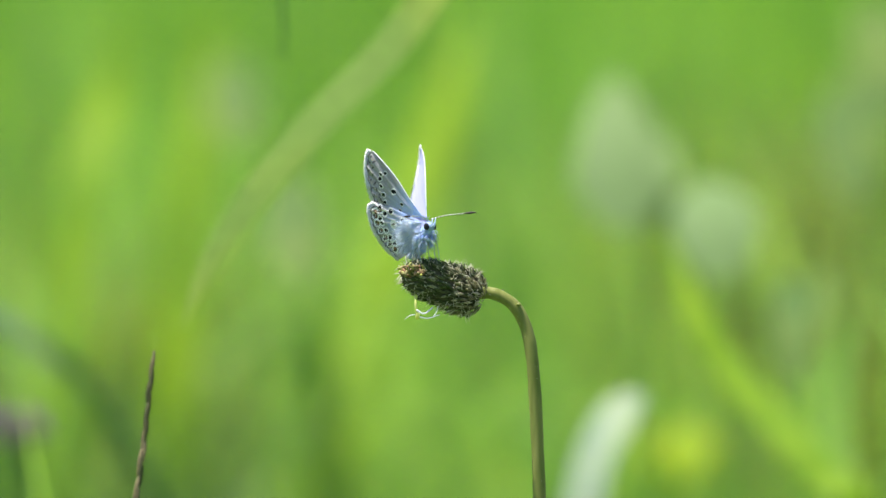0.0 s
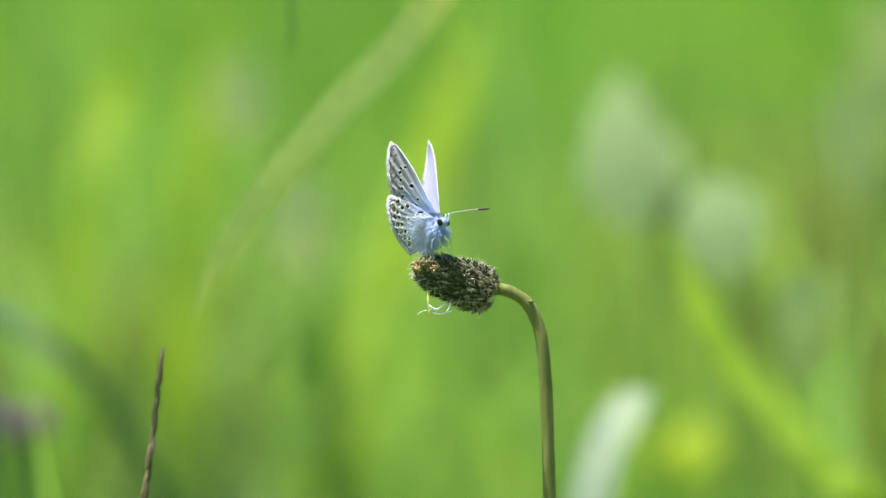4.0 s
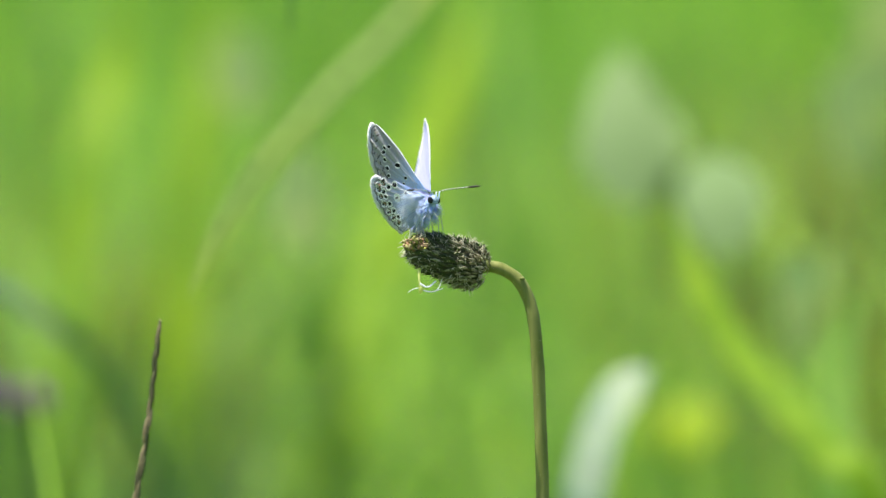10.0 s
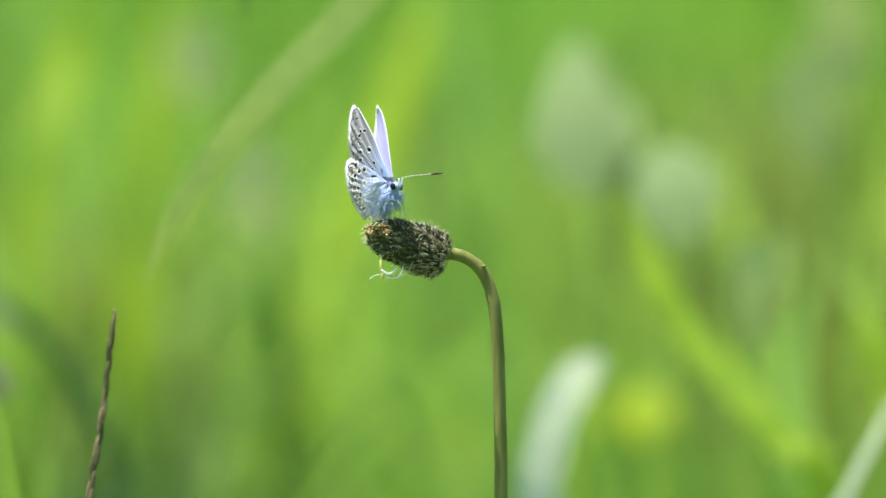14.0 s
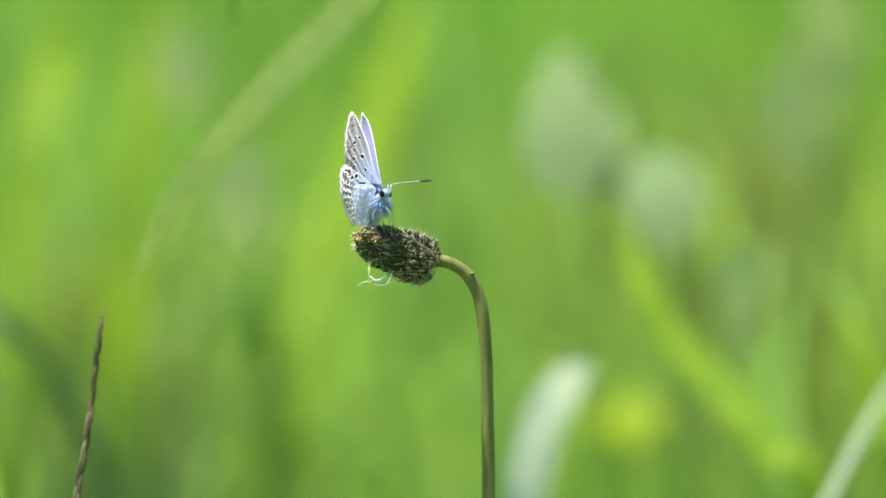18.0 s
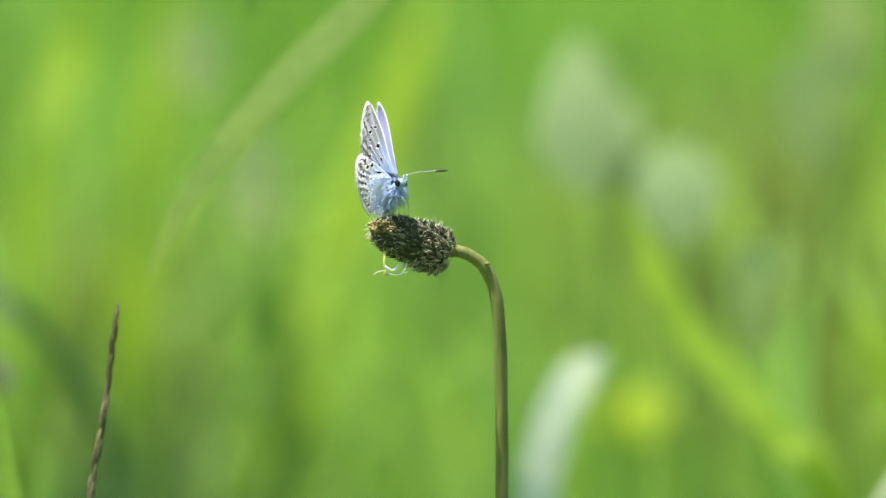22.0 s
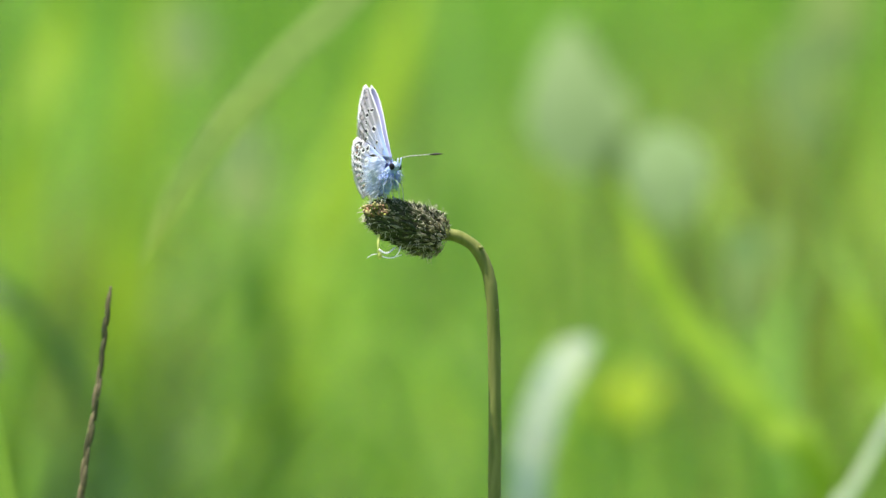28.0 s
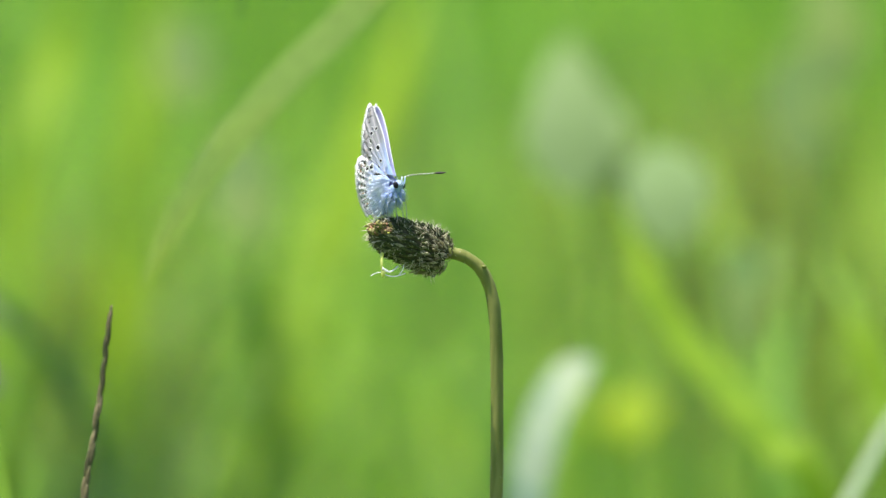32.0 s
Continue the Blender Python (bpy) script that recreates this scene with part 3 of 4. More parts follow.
def buttercup(root, top):
    ob = thing("yellow_flower", root, "yellow meadow flower with open rounded petals", "flower")
    r, t = Vector(root), Vector(top) - Vector(root)
    part("stem", tube(bmesh.new(), curve_through([(0, 0, 0), t * 0.5 + Vector((0.004, 0.003, 0)), t], 14), lambda s: 0.0013 - 0.0006 * s, 6), GRASS_DARK, ob)
    for k in range(5):
        a = k * 2 * math.pi / 5
        d = Vector((math.cos(a), math.sin(a), 0.9)).normalized()
        pts = [t + d * 0.016 * f + Vector((0, 0, 0.004 * f * f)) for f in [i / 6 for i in range(7)]]
        part("petal", blade(bmesh.new(), pts, lambda s: 0.015 * math.sin(math.pi * (0.15 + 0.72 * s)), (-math.cos(a) * 0.5, -math.sin(a) * 0.5, 1), -0.2), YELLOW, ob)
    bm = bmesh.new()
    egg(bm, Matrix.Translation(t + Vector((0, 0, 0.002))) @ Matrix.Diagonal((0.003, 0.003, 0.002, 1)), 10, 6)
    part("flower_centre", bm, ANTHER, ob)


buttercup((0.075, 0.40, -0.01), (0.0684, 0.3881, 0.1875))


def clover(root, top, size):
    ob = thing("purple_flower", root, "purple meadow flower head on a dark stem", "flower")
    t = Vector(top) - Vector(root)
    part("stem", tube(bmesh.new(), curve_through([(0, 0, 0), t * 0.6 + Vector((0.004, 0, 0)), t], 12), lambda s: 0.0013 - 0.0004 * s, 6), GRASS_DARK, ob)
    bm = bmesh.new()
    egg(bm, Matrix.Translation(t) @ Matrix.Diagonal((size * 0.55, size * 0.55, size * 0.6, 1)), 12, 8)
    part("calyx", bm, GRASS_DARK, ob)
    bm = bmesh.new()
    egg(bm, Matrix.Translation((0, 0, size * 0.3)) @ Matrix.Diagonal((size * 0.10, size * 0.07, size * 0.32, 1)), 6, 5)
    floret = mesh_of("floret", bm, PURPLE)
    for i in range(60):
        z = 1 - 1.35 * (i + 0.5) / 60
        a = i * 2.39996
        d = Vector((math.sqrt(1 - z * z) * math.cos(a), math.sqrt(1 - z * z) * math.sin(a), z))
        f = new("floret", floret)
        f.parent = ob
        f.matrix_basis = Matrix.Translation(t + d * size * 0.45) @ d.to_track_quat('Z', 'Y').to_matrix().to_4x4()


clover((-0.104, 0.25, -0.01), (-0.1005, 0.25, 0.2277), 0.0058)
clover((-0.112, 0.22, -0.01), (-0.108, 0.22, 0.2352), 0.0052)

# ---- dry grass spike, nearly as far as the plantain ----
spike = thing("dry_grass_spike", (-0.0840, -0.0330, 0.0), "thin dry brownish grass spike with closed spikelets", "grass spike")
sr = Vector((-0.0840, -0.0330, 0.0))
sp = [Vector(p) - sr for p in ((-0.084, -0.033, 0.0), (-0.0712, -0.0168, 0.1133), (-0.064, -0.0078, 0.1763), (-0.0601, -0.0028, 0.2115), (-0.0578, 0.0001, 0.2317), (-0.0565, 0.0017, 0.243), (-0.0555, 0.003, 0.2518), (-0.0547, 0.0045, 0.2578), (-0.0537, 0.006, 0.2638), (-0.0528, 0.0075, 0.2703), (-0.0521, 0.009, 0.2769), (-0.0515, 0.01, 0.2819), (-0.051, 0.011, 0.2864))]
line = curve_through(sp, 120)
part("stem", tube(bmesh.new(), line, lambda s: 0.00055 - 0.0003 * s, 6), CULM, spike)
bm = bmesh.new()
egg(bm, Matrix.Translation((0, 0, 0.0026)) @ Matrix.Diagonal((0.00068, 0.00055, 0.0033, 1)), 8, 8)
spikelet = mesh_of("spikelet", bm, SPIKE_BROWN)
random.seed(14)
ear = curve_through(sp[1:], 480)
foot_z, tip_z = 0.185, ear[-1].z - 0.0048
for i in range(46):
    f = i / 45
    z = foot_z + (tip_z - foot_z) * f
    j = min(range(len(ear) - 4), key=lambda n: abs(ear[n].z - z))
    way = (ear[j + 4] - ear[j]).normalized()
    k = new("spikelet", spikelet)
    k.parent = spike
    turn = math.pi * i + random.uniform(-0.9, 0.9)
    off = Vector((math.cos(turn), math.sin(turn), 0)) * 0.00036 * (1 - 0.4 * f)
    size = (1.05 - 0.3 * f) * random.uniform(0.85, 1.1)
    k.matrix_basis = Matrix.Translation(ear[j] + off) @ way.to_track_quat('Z', 'Y').to_matrix().to_4x4() @ pose(0, 0, 0, random.uniform(-3, 3), random.uniform(-3, 3), 0) @ Matrix.Scale(size, 4)

# ---- ribwort plantain: stalk and seed head ----
PIVOT = Vector((0.0205, -0.0136, 0.2034))
PLANT_ROOT = Vector((PIVOT.x + 0.004, PIVOT.y + 0.004, -0.012))
plantain = thing("ribwort_plantain", PLANT_ROOT, "ribwort plantain with nodding brown seed head on a green stalk", "plant")
part("lower_stalk", tube(bmesh.new(), curve_through([(0, 0, 0), (PIVOT - PLANT_ROOT) * 0.5 + Vector((0.002, 0, 0)), PIVOT - PLANT_ROOT + Vector((0, 0, 0.001))], 20), lambda s: 0.0014 - 0.00021 * s, 16), STALK, plantain)

STALK_LINE = [PIVOT + Vector((0, 0, -0.002)), Vector((0.0201, -0.0079, 0.2437)), Vector((0.0201, -0.0051, 0.2638)), Vector((0.0199, -0.0031, 0.2779)), Vector((0.0195, -0.0019, 0.2865)), Vector((0.0186, -0.0011, 0.2918)), Vector((0.0167, -0.0006, 0.2956)), Vector((0.0140, -0.0003, 0.2976)), Vector((0.0118, -0.0003, 0.2982)), Vector((0.0090, -0.0003, 0.2982))]
bm = bmesh.new()
pts = curve_through([p - PIVOT for p in STALK_LINE], 80)
tube(bm, pts, lambda s: (0.00119 - 0.00010 * s) * (1 + 0.02 * math.sin(s * 41)), 16)
for v in bm.verts:
    v.co += Vector((noise.noise(v.co * 900), noise.noise(v.co * 900 + Vector((9, 0, 0))), noise.noise(v.co * 900 + Vector((0, 9, 0))))) * 0.00006
upper_stalk = part("upper_stalk", bm, STALK, plantain)
bm = bmesh.new()
random.seed(5)
for i in range(150):
    p = random.choice(pts)
    d = Vector((random.gauss(0, 1), random.gauss(0, 1), random.gauss(0, 1))).normalized()
    hair(bm, p + d * 0.0009, d, random.uniform(0.0005, 0.0009), 0.000025)
down = part("stalk_down", bm, BRISTLE, upper_stalk, "fine pale hairs")
tagged(down, kind="stuff")
bm = bmesh.new()
egg(bm, Matrix.Translation(Vector((0.0174, -0.0016, 0.2961)) - PIVOT) @ Matrix.Diagonal((0.0005, 0.0005, 0.00035, 1)), 8, 6)
part("stalk_node", bm, STALK, upper_stalk)

# the seed head: its axis runs from the stalk end to the blunt tip
HEAD_A, HEAD_B = Vector((0.0102, -0.0003, 0.2977)), Vector((-0.0033, -0.0051, 0.3032))
AX = (HEAD_B - HEAD_A)
HEAD_LEN = AX.length
head_turn = AX.to_track_quat('Z', 'Y').to_matrix().to_4x4()
HEAD_M = Matrix.Translation(HEAD_A - PIVOT) @ head_turn


def head_radius(s):
    blunt = 7.0 if s < 0.5 else 2.9
    return 0.0039 * (max(0.0, 1 - abs(2 * s - 1.0) ** blunt)) ** 0.5 * (1.05 - 0.17 * s)


bm = bmesh.new()
line = [HEAD_M @ Vector((0, 0, HEAD_LEN * i / 24)) for i in range(25)]
tube(bm, line, lambda s: max(head_radius(s) * 0.93, 0.0002), 20)
seed_head = part("seed_head", bm, CORE, plantain, "brown-green bristly seed head")
bm = bmesh.new()
pts = [Vector((0, 0.0003 * f * f, 0.0017 * f)) for f in [0, 0.3, 0.6, 0.85, 1]]
blade(bm, pts, lambda s: 0.00068 * (0.55 + 0.9 * s if s < 0.5 else 1.0 - 1.85 * (s - 0.5)), (0, 1, 0), 0.45, 0.00006)
bract_mesh = mesh_of("bract", bm, BRACT)
dry_lit_mesh = bract_mesh.copy()
dry_lit_mesh.materials[0] = BRACT_DRY_LIT
random.seed(8)
N_BRACT = 760
bristles, rest = bmesh.new(), bmesh.new()
for i in range(N_BRACT):
    s = 0.01 + 0.985 * (i + 0.5) / N_BRACT
    a = i * 2.39996 + random.uniform(-0.15, 0.15)
    r = head_radius(s) * random.uniform(0.92, 1.02)
    slope = (head_radius(min(s + 0.02, 1)) - head_radius(max(s - 0.02, 0))) / (0.04 * HEAD_LEN)
    slope = max(-2.0, min(2.0, slope))
    out = Vector((math.cos(a), math.sin(a), -slope * 0.6)).normalized()
    along = (Vector((0, 0, 1)) + Vector((math.cos(a), math.sin(a), 0)) * (slope * 0.8 + (random.uniform(0.05, 0.5) if s < 0.45 else random.uniform(0.0, 0.2))) + Vector((random.gauss(0, .12), random.gauss(0, .12), 0))).normalized()
    side = along.cross(out).normalized()
    out = side.cross(along)
    pos = Vector((math.cos(a) * r, math.sin(a) * r, s * HEAD_LEN - 0.0007))
    rot = Matrix((side, out, along)).transposed().to_4x4()
    k = random.uniform(0.65, 1.0)
    m = HEAD_M @ Matrix.Translation(pos) @ rot @ Matrix.Diagonal((k, k, k * random.uniform(0.9, 1.25), 1))
    facing = (HEAD_M.to_3x3() @ Vector((math.cos(a), math.sin(a), 0))).y < -0.25
    if facing:
        # dry, sunlit tone mostly near the stalk; shaded tone towards the tip
        b = new("bract", dry_lit_mesh if random.random() < 1.2 - 2.6 * s else bract_mesh)
        b.parent = seed_head
        b.matrix_basis = m
    else:
        tmp = bmesh.new()
        tmp.from_mesh(bract_mesh)
        tmp.transform(m)
        spare = bpy.data.meshes.new("spare")
        tmp.to_mesh(spare)
        tmp.free()
        rest.from_mesh(spare)
        bpy.data.meshes.remove(spare)
    # dry filaments stand out, most of them near the stalk
    for j in range(1):
        if random.random() < (0.85 if s < 0.5 else 0.6):
            d = (Vector((math.cos(a), math.sin(a), random.uniform(-0.2, 1.0))) + Vector((random.gauss(0, .3), random.gauss(0, .3), random.gauss(0, .3)))).normalized()
            hair(bristles, HEAD_M @ (pos + Vector((0, 0, random.uniform(0.0004, 0.0011)))), HEAD_M.to_3x3() @ d, random.uniform(0.0008, 0.0019) * (1.15 if s < 0.45 or s > 0.9 else 0.6), random.uniform(0.00006, 0.00010), Vector((random.gauss(0, .2), random.gauss(0, .2), random.gauss(0, .2))))
tagged(part("bristles", bristles, BRISTLE, seed_head, "pale dry bristles"), kind="stuff")
tagged(part("far_bract_mass", rest, BRACT, seed_head, "brown-green bracts on the far side"), kind="stuff")
# yellowed florets at the blunt tip, under the butterfly
bm = bmesh.new()
egg(bm, Matrix.Diagonal((0.00030, 0.00026, 0.00075, 1)), 8, 6)
floret = mesh_of("old_floret", bm, POLLEN)
for i in range(44):
    a, q = i * 2.39996, math.sqrt((i + 0.5) / 44)
    f = new("old_floret", floret)
    f.parent = seed_head
    c = Vector((-0.0016, -0.0056, 0.3035)) - PIVOT
    d = Vector((math.cos(a) * q * 0.0022, -0.0012 + 0.0006 * math.sin(3 * a), math.sin(a) * q * 0.0011))
    f.matrix_basis = Matrix.Translation(c + d) @ pose(0, 0, 0, random.uniform(0, 180), random.uniform(0, 180), 0)
# one withered anther hangs below on white threads
for name, line, r, mat in (
        ("anther_stalk", ((-0.0010, -0.0066, 0.2990), (-0.0011, -0.0082, 0.2978), (-0.0010, -0.0086, 0.2957)), 0.0003, ANTHER),
        ("filament", ((-0.0010, -0.0086, 0.2967), (0.0004, -0.0086, 0.2960), (0.0019, -0.0070, 0.2968)), 0.00022, FRINGE),
        ("filament", ((-0.0009, -0.0086, 0.2956), (0.0010, -0.0084, 0.2951), (0.0031, -0.0072, 0.2955)), 0.00016, FRINGE),
        ("filament", ((0.0019, -0.0080, 0.2952), (0.0026, -0.0076, 0.2961), (0.0029, -0.0066, 0.2970)), 0.00012, FRINGE),
        ("filament", ((-0.0012, -0.0086, 0.2959), (-0.0022, -0.0086, 0.2957), (-0.0031, -0.0086, 0.2951)), 0.00007, FRINGE)):
    part(name, tube(bmesh.new(), [p - PIVOT for p in curve_through(line, 8)], lambda s: r * (1 - 0.35 * s), 6), mat, seed_head, "yellow-white withered stamen" if mat is ANTHER else "white thread")
bm = bmesh.new()
egg(bm, Matrix.Translation(Vector((-0.0008, -0.0086, 0.2956)) - PIVOT) @ pose(0, 0, 0, 0, 12, 0) @ Matrix.Diagonal((0.00042, 0.0004, 0.00075, 1)), 8, 6)
part("anther", bm, ANTHER, seed_head, "yellow withered anther")

# ---- butterfly ----
BASE = Vector((0.0008, -0.0044, 0.3119))
FLY = Matrix.Translation(BASE) @ pose(0, 0, 0, -8)
fly = thing("butterfly", FLY, "small pale blue butterfly with spotted grey underwings, perched", "butterfly")
YAW, RISE = radians(35), radians(49.6)
AHEAD = Vector((math.sin(YAW) * math.cos(RISE), -math.cos(YAW) * math.cos(RISE), math.sin(RISE)))
RIGHT = Vector((-math.cos(YAW), -math.sin(YAW), 0))
UP = RIGHT.cross(AHEAD).normalized()
mm = 0.001


def along_body(a, u=0.0, r=0.0):
    return (AHEAD * a + UP * u + RIGHT * r) * mm


body_turn = Matrix((RIGHT, UP, AHEAD)).transposed().to_4x4()


def body_egg(bm, a, u, r, sizes, seg=16, rings=12):
    return egg(bm, Matrix.Translation(along_body(a, u, r)) @ body_turn @ Matrix.Diagonal((sizes[0] * mm, sizes[1] * mm, sizes[2] * mm, 1)), seg, rings)


part("thorax", body_egg(bmesh.new(), -1.9, -1.6, 0, (1.2, 1.3, 2.3)), BODY, fly)
abdomen = bmesh.new()
line = curve_through([along_body(-3.2, -1.5), along_body(-4.6, -1.5), along_body(-6.2, -1.2), along_body(-7.8, -0.5)], 18)
tube(abdomen, line, lambda s: mm * (1.0 + 0.12 * math.sin(s * 44)) * (1 - 0.65 * s ** 2.5), 12)
part("abdomen", abdomen, BODY, fly)
head = part("head", body_egg(bmesh.new(), 0.6, -2.0, 0, (0.85, 0.9, 0.8)), BODY, fly)
for r in (1, -1):
    part("eye", body_egg(bmesh.new(), 0.55, -2.0, 0.76 * r, (0.46, 0.70, 0.60), 12, 10), BLACK, head, "large black eye")
    part("palp", tube(bmesh.new(), curve_through([along_body(1.0, -2.5, 0.25 * r), along_body(1.7, -2.5, 0.3 * r), along_body(2.5, -2.0, 0.35 * r)], 6), lambda s: mm * (0.24 - 0.15 * s), 6), FUZZ, head)


def antenna(points):
    line = curve_through([Vector(p) * mm for p in points], 40)
    ant = part("antenna", tube(bmesh.new(), line[:30], lambda s: 0.062 * mm, 6), ANTENNA_DARK, fly)
    for i in range(2, 28, 3):
        part("pale_band", tube(bmesh.new(), line[i:i + 3], lambda s: 0.08 * mm, 6), ANTENNA_PALE, ant, "white band")
    part("club", tube(bmesh.new(), line[28:], lambda s: mm * (0.05 + 0.17 * math.sin(math.pi * min(1, 0.05 + 0.92 * s ** 0.8))), 8), ANTENNA_DARK, ant, "dark club")


antenna(((1.0, -1.9, 0.35), (3.6, -2.6, 0.95), (6.9, -3.6, 1.25), (9.4, -4.2, 1.4)))
antenna(((0.4, -2.2, 0.3), (-0.6, -4.2, 0.9), (-2.2, -6.4, 0.95), (-3.6, -8.2, 0.9)))
for a, knee, foot in (((-0.9, -2.6, 0.5), (1.6, -2.6, -4.0), (1.8, -2.0, -6.9)), ((-1.8, -2.7, 0.6), (-1.0, -3.2, -4.4), (-0.8, -2.6, -7.2)),
                      ((-0.9, -2.6, -0.5), (2.2, -0.6, -4.0), (2.6, 0.0, -7.0)), ((-2.2, -2.5, -0.5), (0.6, 0.2, -5.0), (0.9, 0.6, -7.0))):
    root = along_body(*a)
    part("leg", tube(bmesh.new(), curve_through([root, Vector(knee) * mm, Vector(foot) * mm], 10), lambda s: mm * (0.10 - 0.04 * s), 6), LEG, fly)
# long soft hair on thorax, head and the root of the body
random.seed(21)
fuzz = bmesh.new()
# the hair stands in tufts with darker partings between them
tufts = [Vector((random.gauss(0, 1), random.gauss(0, 1), random.gauss(0, 1))).normalized() for i in range(46)]
for i in range(2500):
    d = Vector((random.gauss(0, 1), random.gauss(0, 1), random.gauss(0, 1))).normalized()
    tuft = max(tufts, key=d.dot)
    d = d.lerp(tuft, 0.45).normalized()
    if i % 5 == 0:
        p = along_body(0.6 + 0.8 * d.z, -2.0 + 0.9 * d.y, 0.85 * d.x)
        if abs(d.x) > 0.35 and d.y > -0.7:
            continue
        ln = random.uniform(0.4, 0.9)
    else:
        p = along_body(-1.9 + 2.3 * d.z, -1.6 + 1.3 * d.y, 1.2 * d.x)
        if d.y > 0.55:
            continue
        ln = random.uniform(0.8, 1.9)
    if min((p - along_body(0.55, -2.0, e)).length for e in (0.95, -0.95)) < 1.35 * mm:
        continue
    way = RIGHT * d.x + UP * d.y + AHEAD * (d.z * 0.6 - 0.2)
    way += Vector((random.gauss(0, 0.12), random.gauss(0, 0.12), random.gauss(0, 0.12)))
    hair(fuzz, p, way, ln * mm, 0.026 * mm, Vector((0, 0, -0.25)))
tagged(part("body_hair", fuzz, FUZZ, fly, "soft blue-white hair"), kind="stuff")

FORE = ((0.8, 0), (2.0, 4.2), (3.5, 8.4), (4.5, 12.1), (4.8, 14.6), (4.3, 15.8), (2.8, 15.8), (1.0, 15.0), (-0.8, 13.7), (-2.2, 12.4), (-3.4, 11.0), (-4.1, 9.9), (-3.8, 8.5), (-2.4, 5.2))
PLEAT = {1: 0.125, -1: 0.025}
HIND = ((0, 0), (-1.0, 4.2), (-1.8, 7.0), (-2.9, 9.2), (-4.0, 10.5), (-5.1, 10.8), (-6.2, 10.1), (-7.5, 8.7), (-8.5, 6.7), (-9.1, 4.7), (-9.2, 2.8), (-8.9, 0.8), (-3.4, -1.3))


def outline(points, n):
    p = [Vector((a, b, 0)) for a, b in points]
    return curve_through(p + [p[0]], n)[:-1]


TWIST = {1: 0.0, -1: -0.33}


def bulge(p, f, pleat, twist=0.0):
    """A low dome, pleated along the veins that fan out from the root; twist turns the sheet's tip about the front edge."""
    tip = max(0.0, (p.y - 7.5) / 8.5)
    return twist * tip * tip * (p.x - 4.0) + 0.25 * (1 - f ** 2) + pleat * min(1.2, (p.length / 11) ** 2) * math.sin(58 * math.atan2(p.x + 1.0, p.y + 2.5))


def wing_sheet(points, lift, side):
    """A thin closed sheet, a little domed; face 0 is the underside, 1 the upper side."""
    rim = outline(points, 160)
    cen = sum(rim, Vector()) / len(rim)
    bm = bmesh.new()
    layers = []
    for off in (0.035, -0.035):
        rows = []
        for f in (1.0, 0.96, 0.91, 0.85, 0.79, 0.73, 0.67, 0.61, 0.55, 0.49, 0.43, 0.36, 0.28, 0.18, 0.08):
            ring = []
            for q in rim:
                p = cen + (q - cen) * f
                ring.append(bm.verts.new((p.x * mm, p.y * mm, side * (lift + bulge(p, f, PLEAT[side], TWIST[side]) + off * (1 if f < 1 else 0.4)) * mm)))
            rows.append(ring)
        mid = bm.verts.new((cen.x * mm, cen.y * mm, side * (lift + bulge(cen, 0.0, PLEAT[side], TWIST[side]) + off) * mm))
        n = len(rim)
        for a, b in zip(rows, rows[1:]):
            for k in range(n):
                fc = bm.faces.new((a[k], a[(k + 1) % n], b[(k + 1) % n], b[k]))
                fc.material_index = 0 if off > 0 else 1
        for k in range(n):
            fc = bm.faces.new((rows[-1][k], rows[-1][(k + 1) % n], mid))
            fc.material_index = 0 if off > 0 else 1
        layers.append(rows[0])
    for k in range(len(rim)):
        bm.faces.new((layers[0][k], layers[0][(k + 1) % len(rim)], layers[1][(k + 1) % len(rim)], layers[1][k]))
    bmesh.ops.recalc_face_normals(bm, faces=bm.faces)
    return bm, rim, cen


def disc(bm, p, q, rx, ry, turn, height, side, high, seg=10):
    """A thin oval patch that follows the sheet."""
    def at(a, f, z):
        x = p + f * (math.cos(a) * rx * math.cos(turn) - math.sin(a) * ry * math.sin(turn))
        y = q + f * (math.cos(a) * rx * math.sin(turn) + math.sin(a) * ry * math.cos(turn))
        return bm.verts.new((x * mm, y * mm, side * (height(x, y) + z) * mm))
    angles = [2 * math.pi * k / seg for k in range(seg)]
    mid = at(0, 0, high)
    rows = [[at(a, f, z) for a in angles] for f, z in ((0.5, high), (1.0, high), (1.02, -0.03))]
    for k in range(seg):
        n = (k + 1) % seg
        bm.faces.new((mid, rows[0][k], rows[0][n]))
        for a, b in zip(rows, rows[1:]):
            bm.faces.new((a[k], b[k], b[n], a[n]))
    bmesh.ops.recalc_face_normals(bm, faces=bm.faces)


def dome_at(p, q, rim, cen, side=1):
    """How far the sheet bulges at a place."""
    dx, dy = p - cen.x, q - cen.y
    d = math.hypot(dx, dy)
    best, reach = -2.0, 1.0
    for r in rim:
        ex, ey = r.x - cen.x, r.y - cen.y
        e = math.hypot(ex, ey)
        c = (ex * dx + ey * dy) / e
        if c > best or reach is None:
            best, reach = c, e
    return bulge(Vector((p, q, 0)), min(1.0, d / reach), PLEAT[side], TWIST[side])


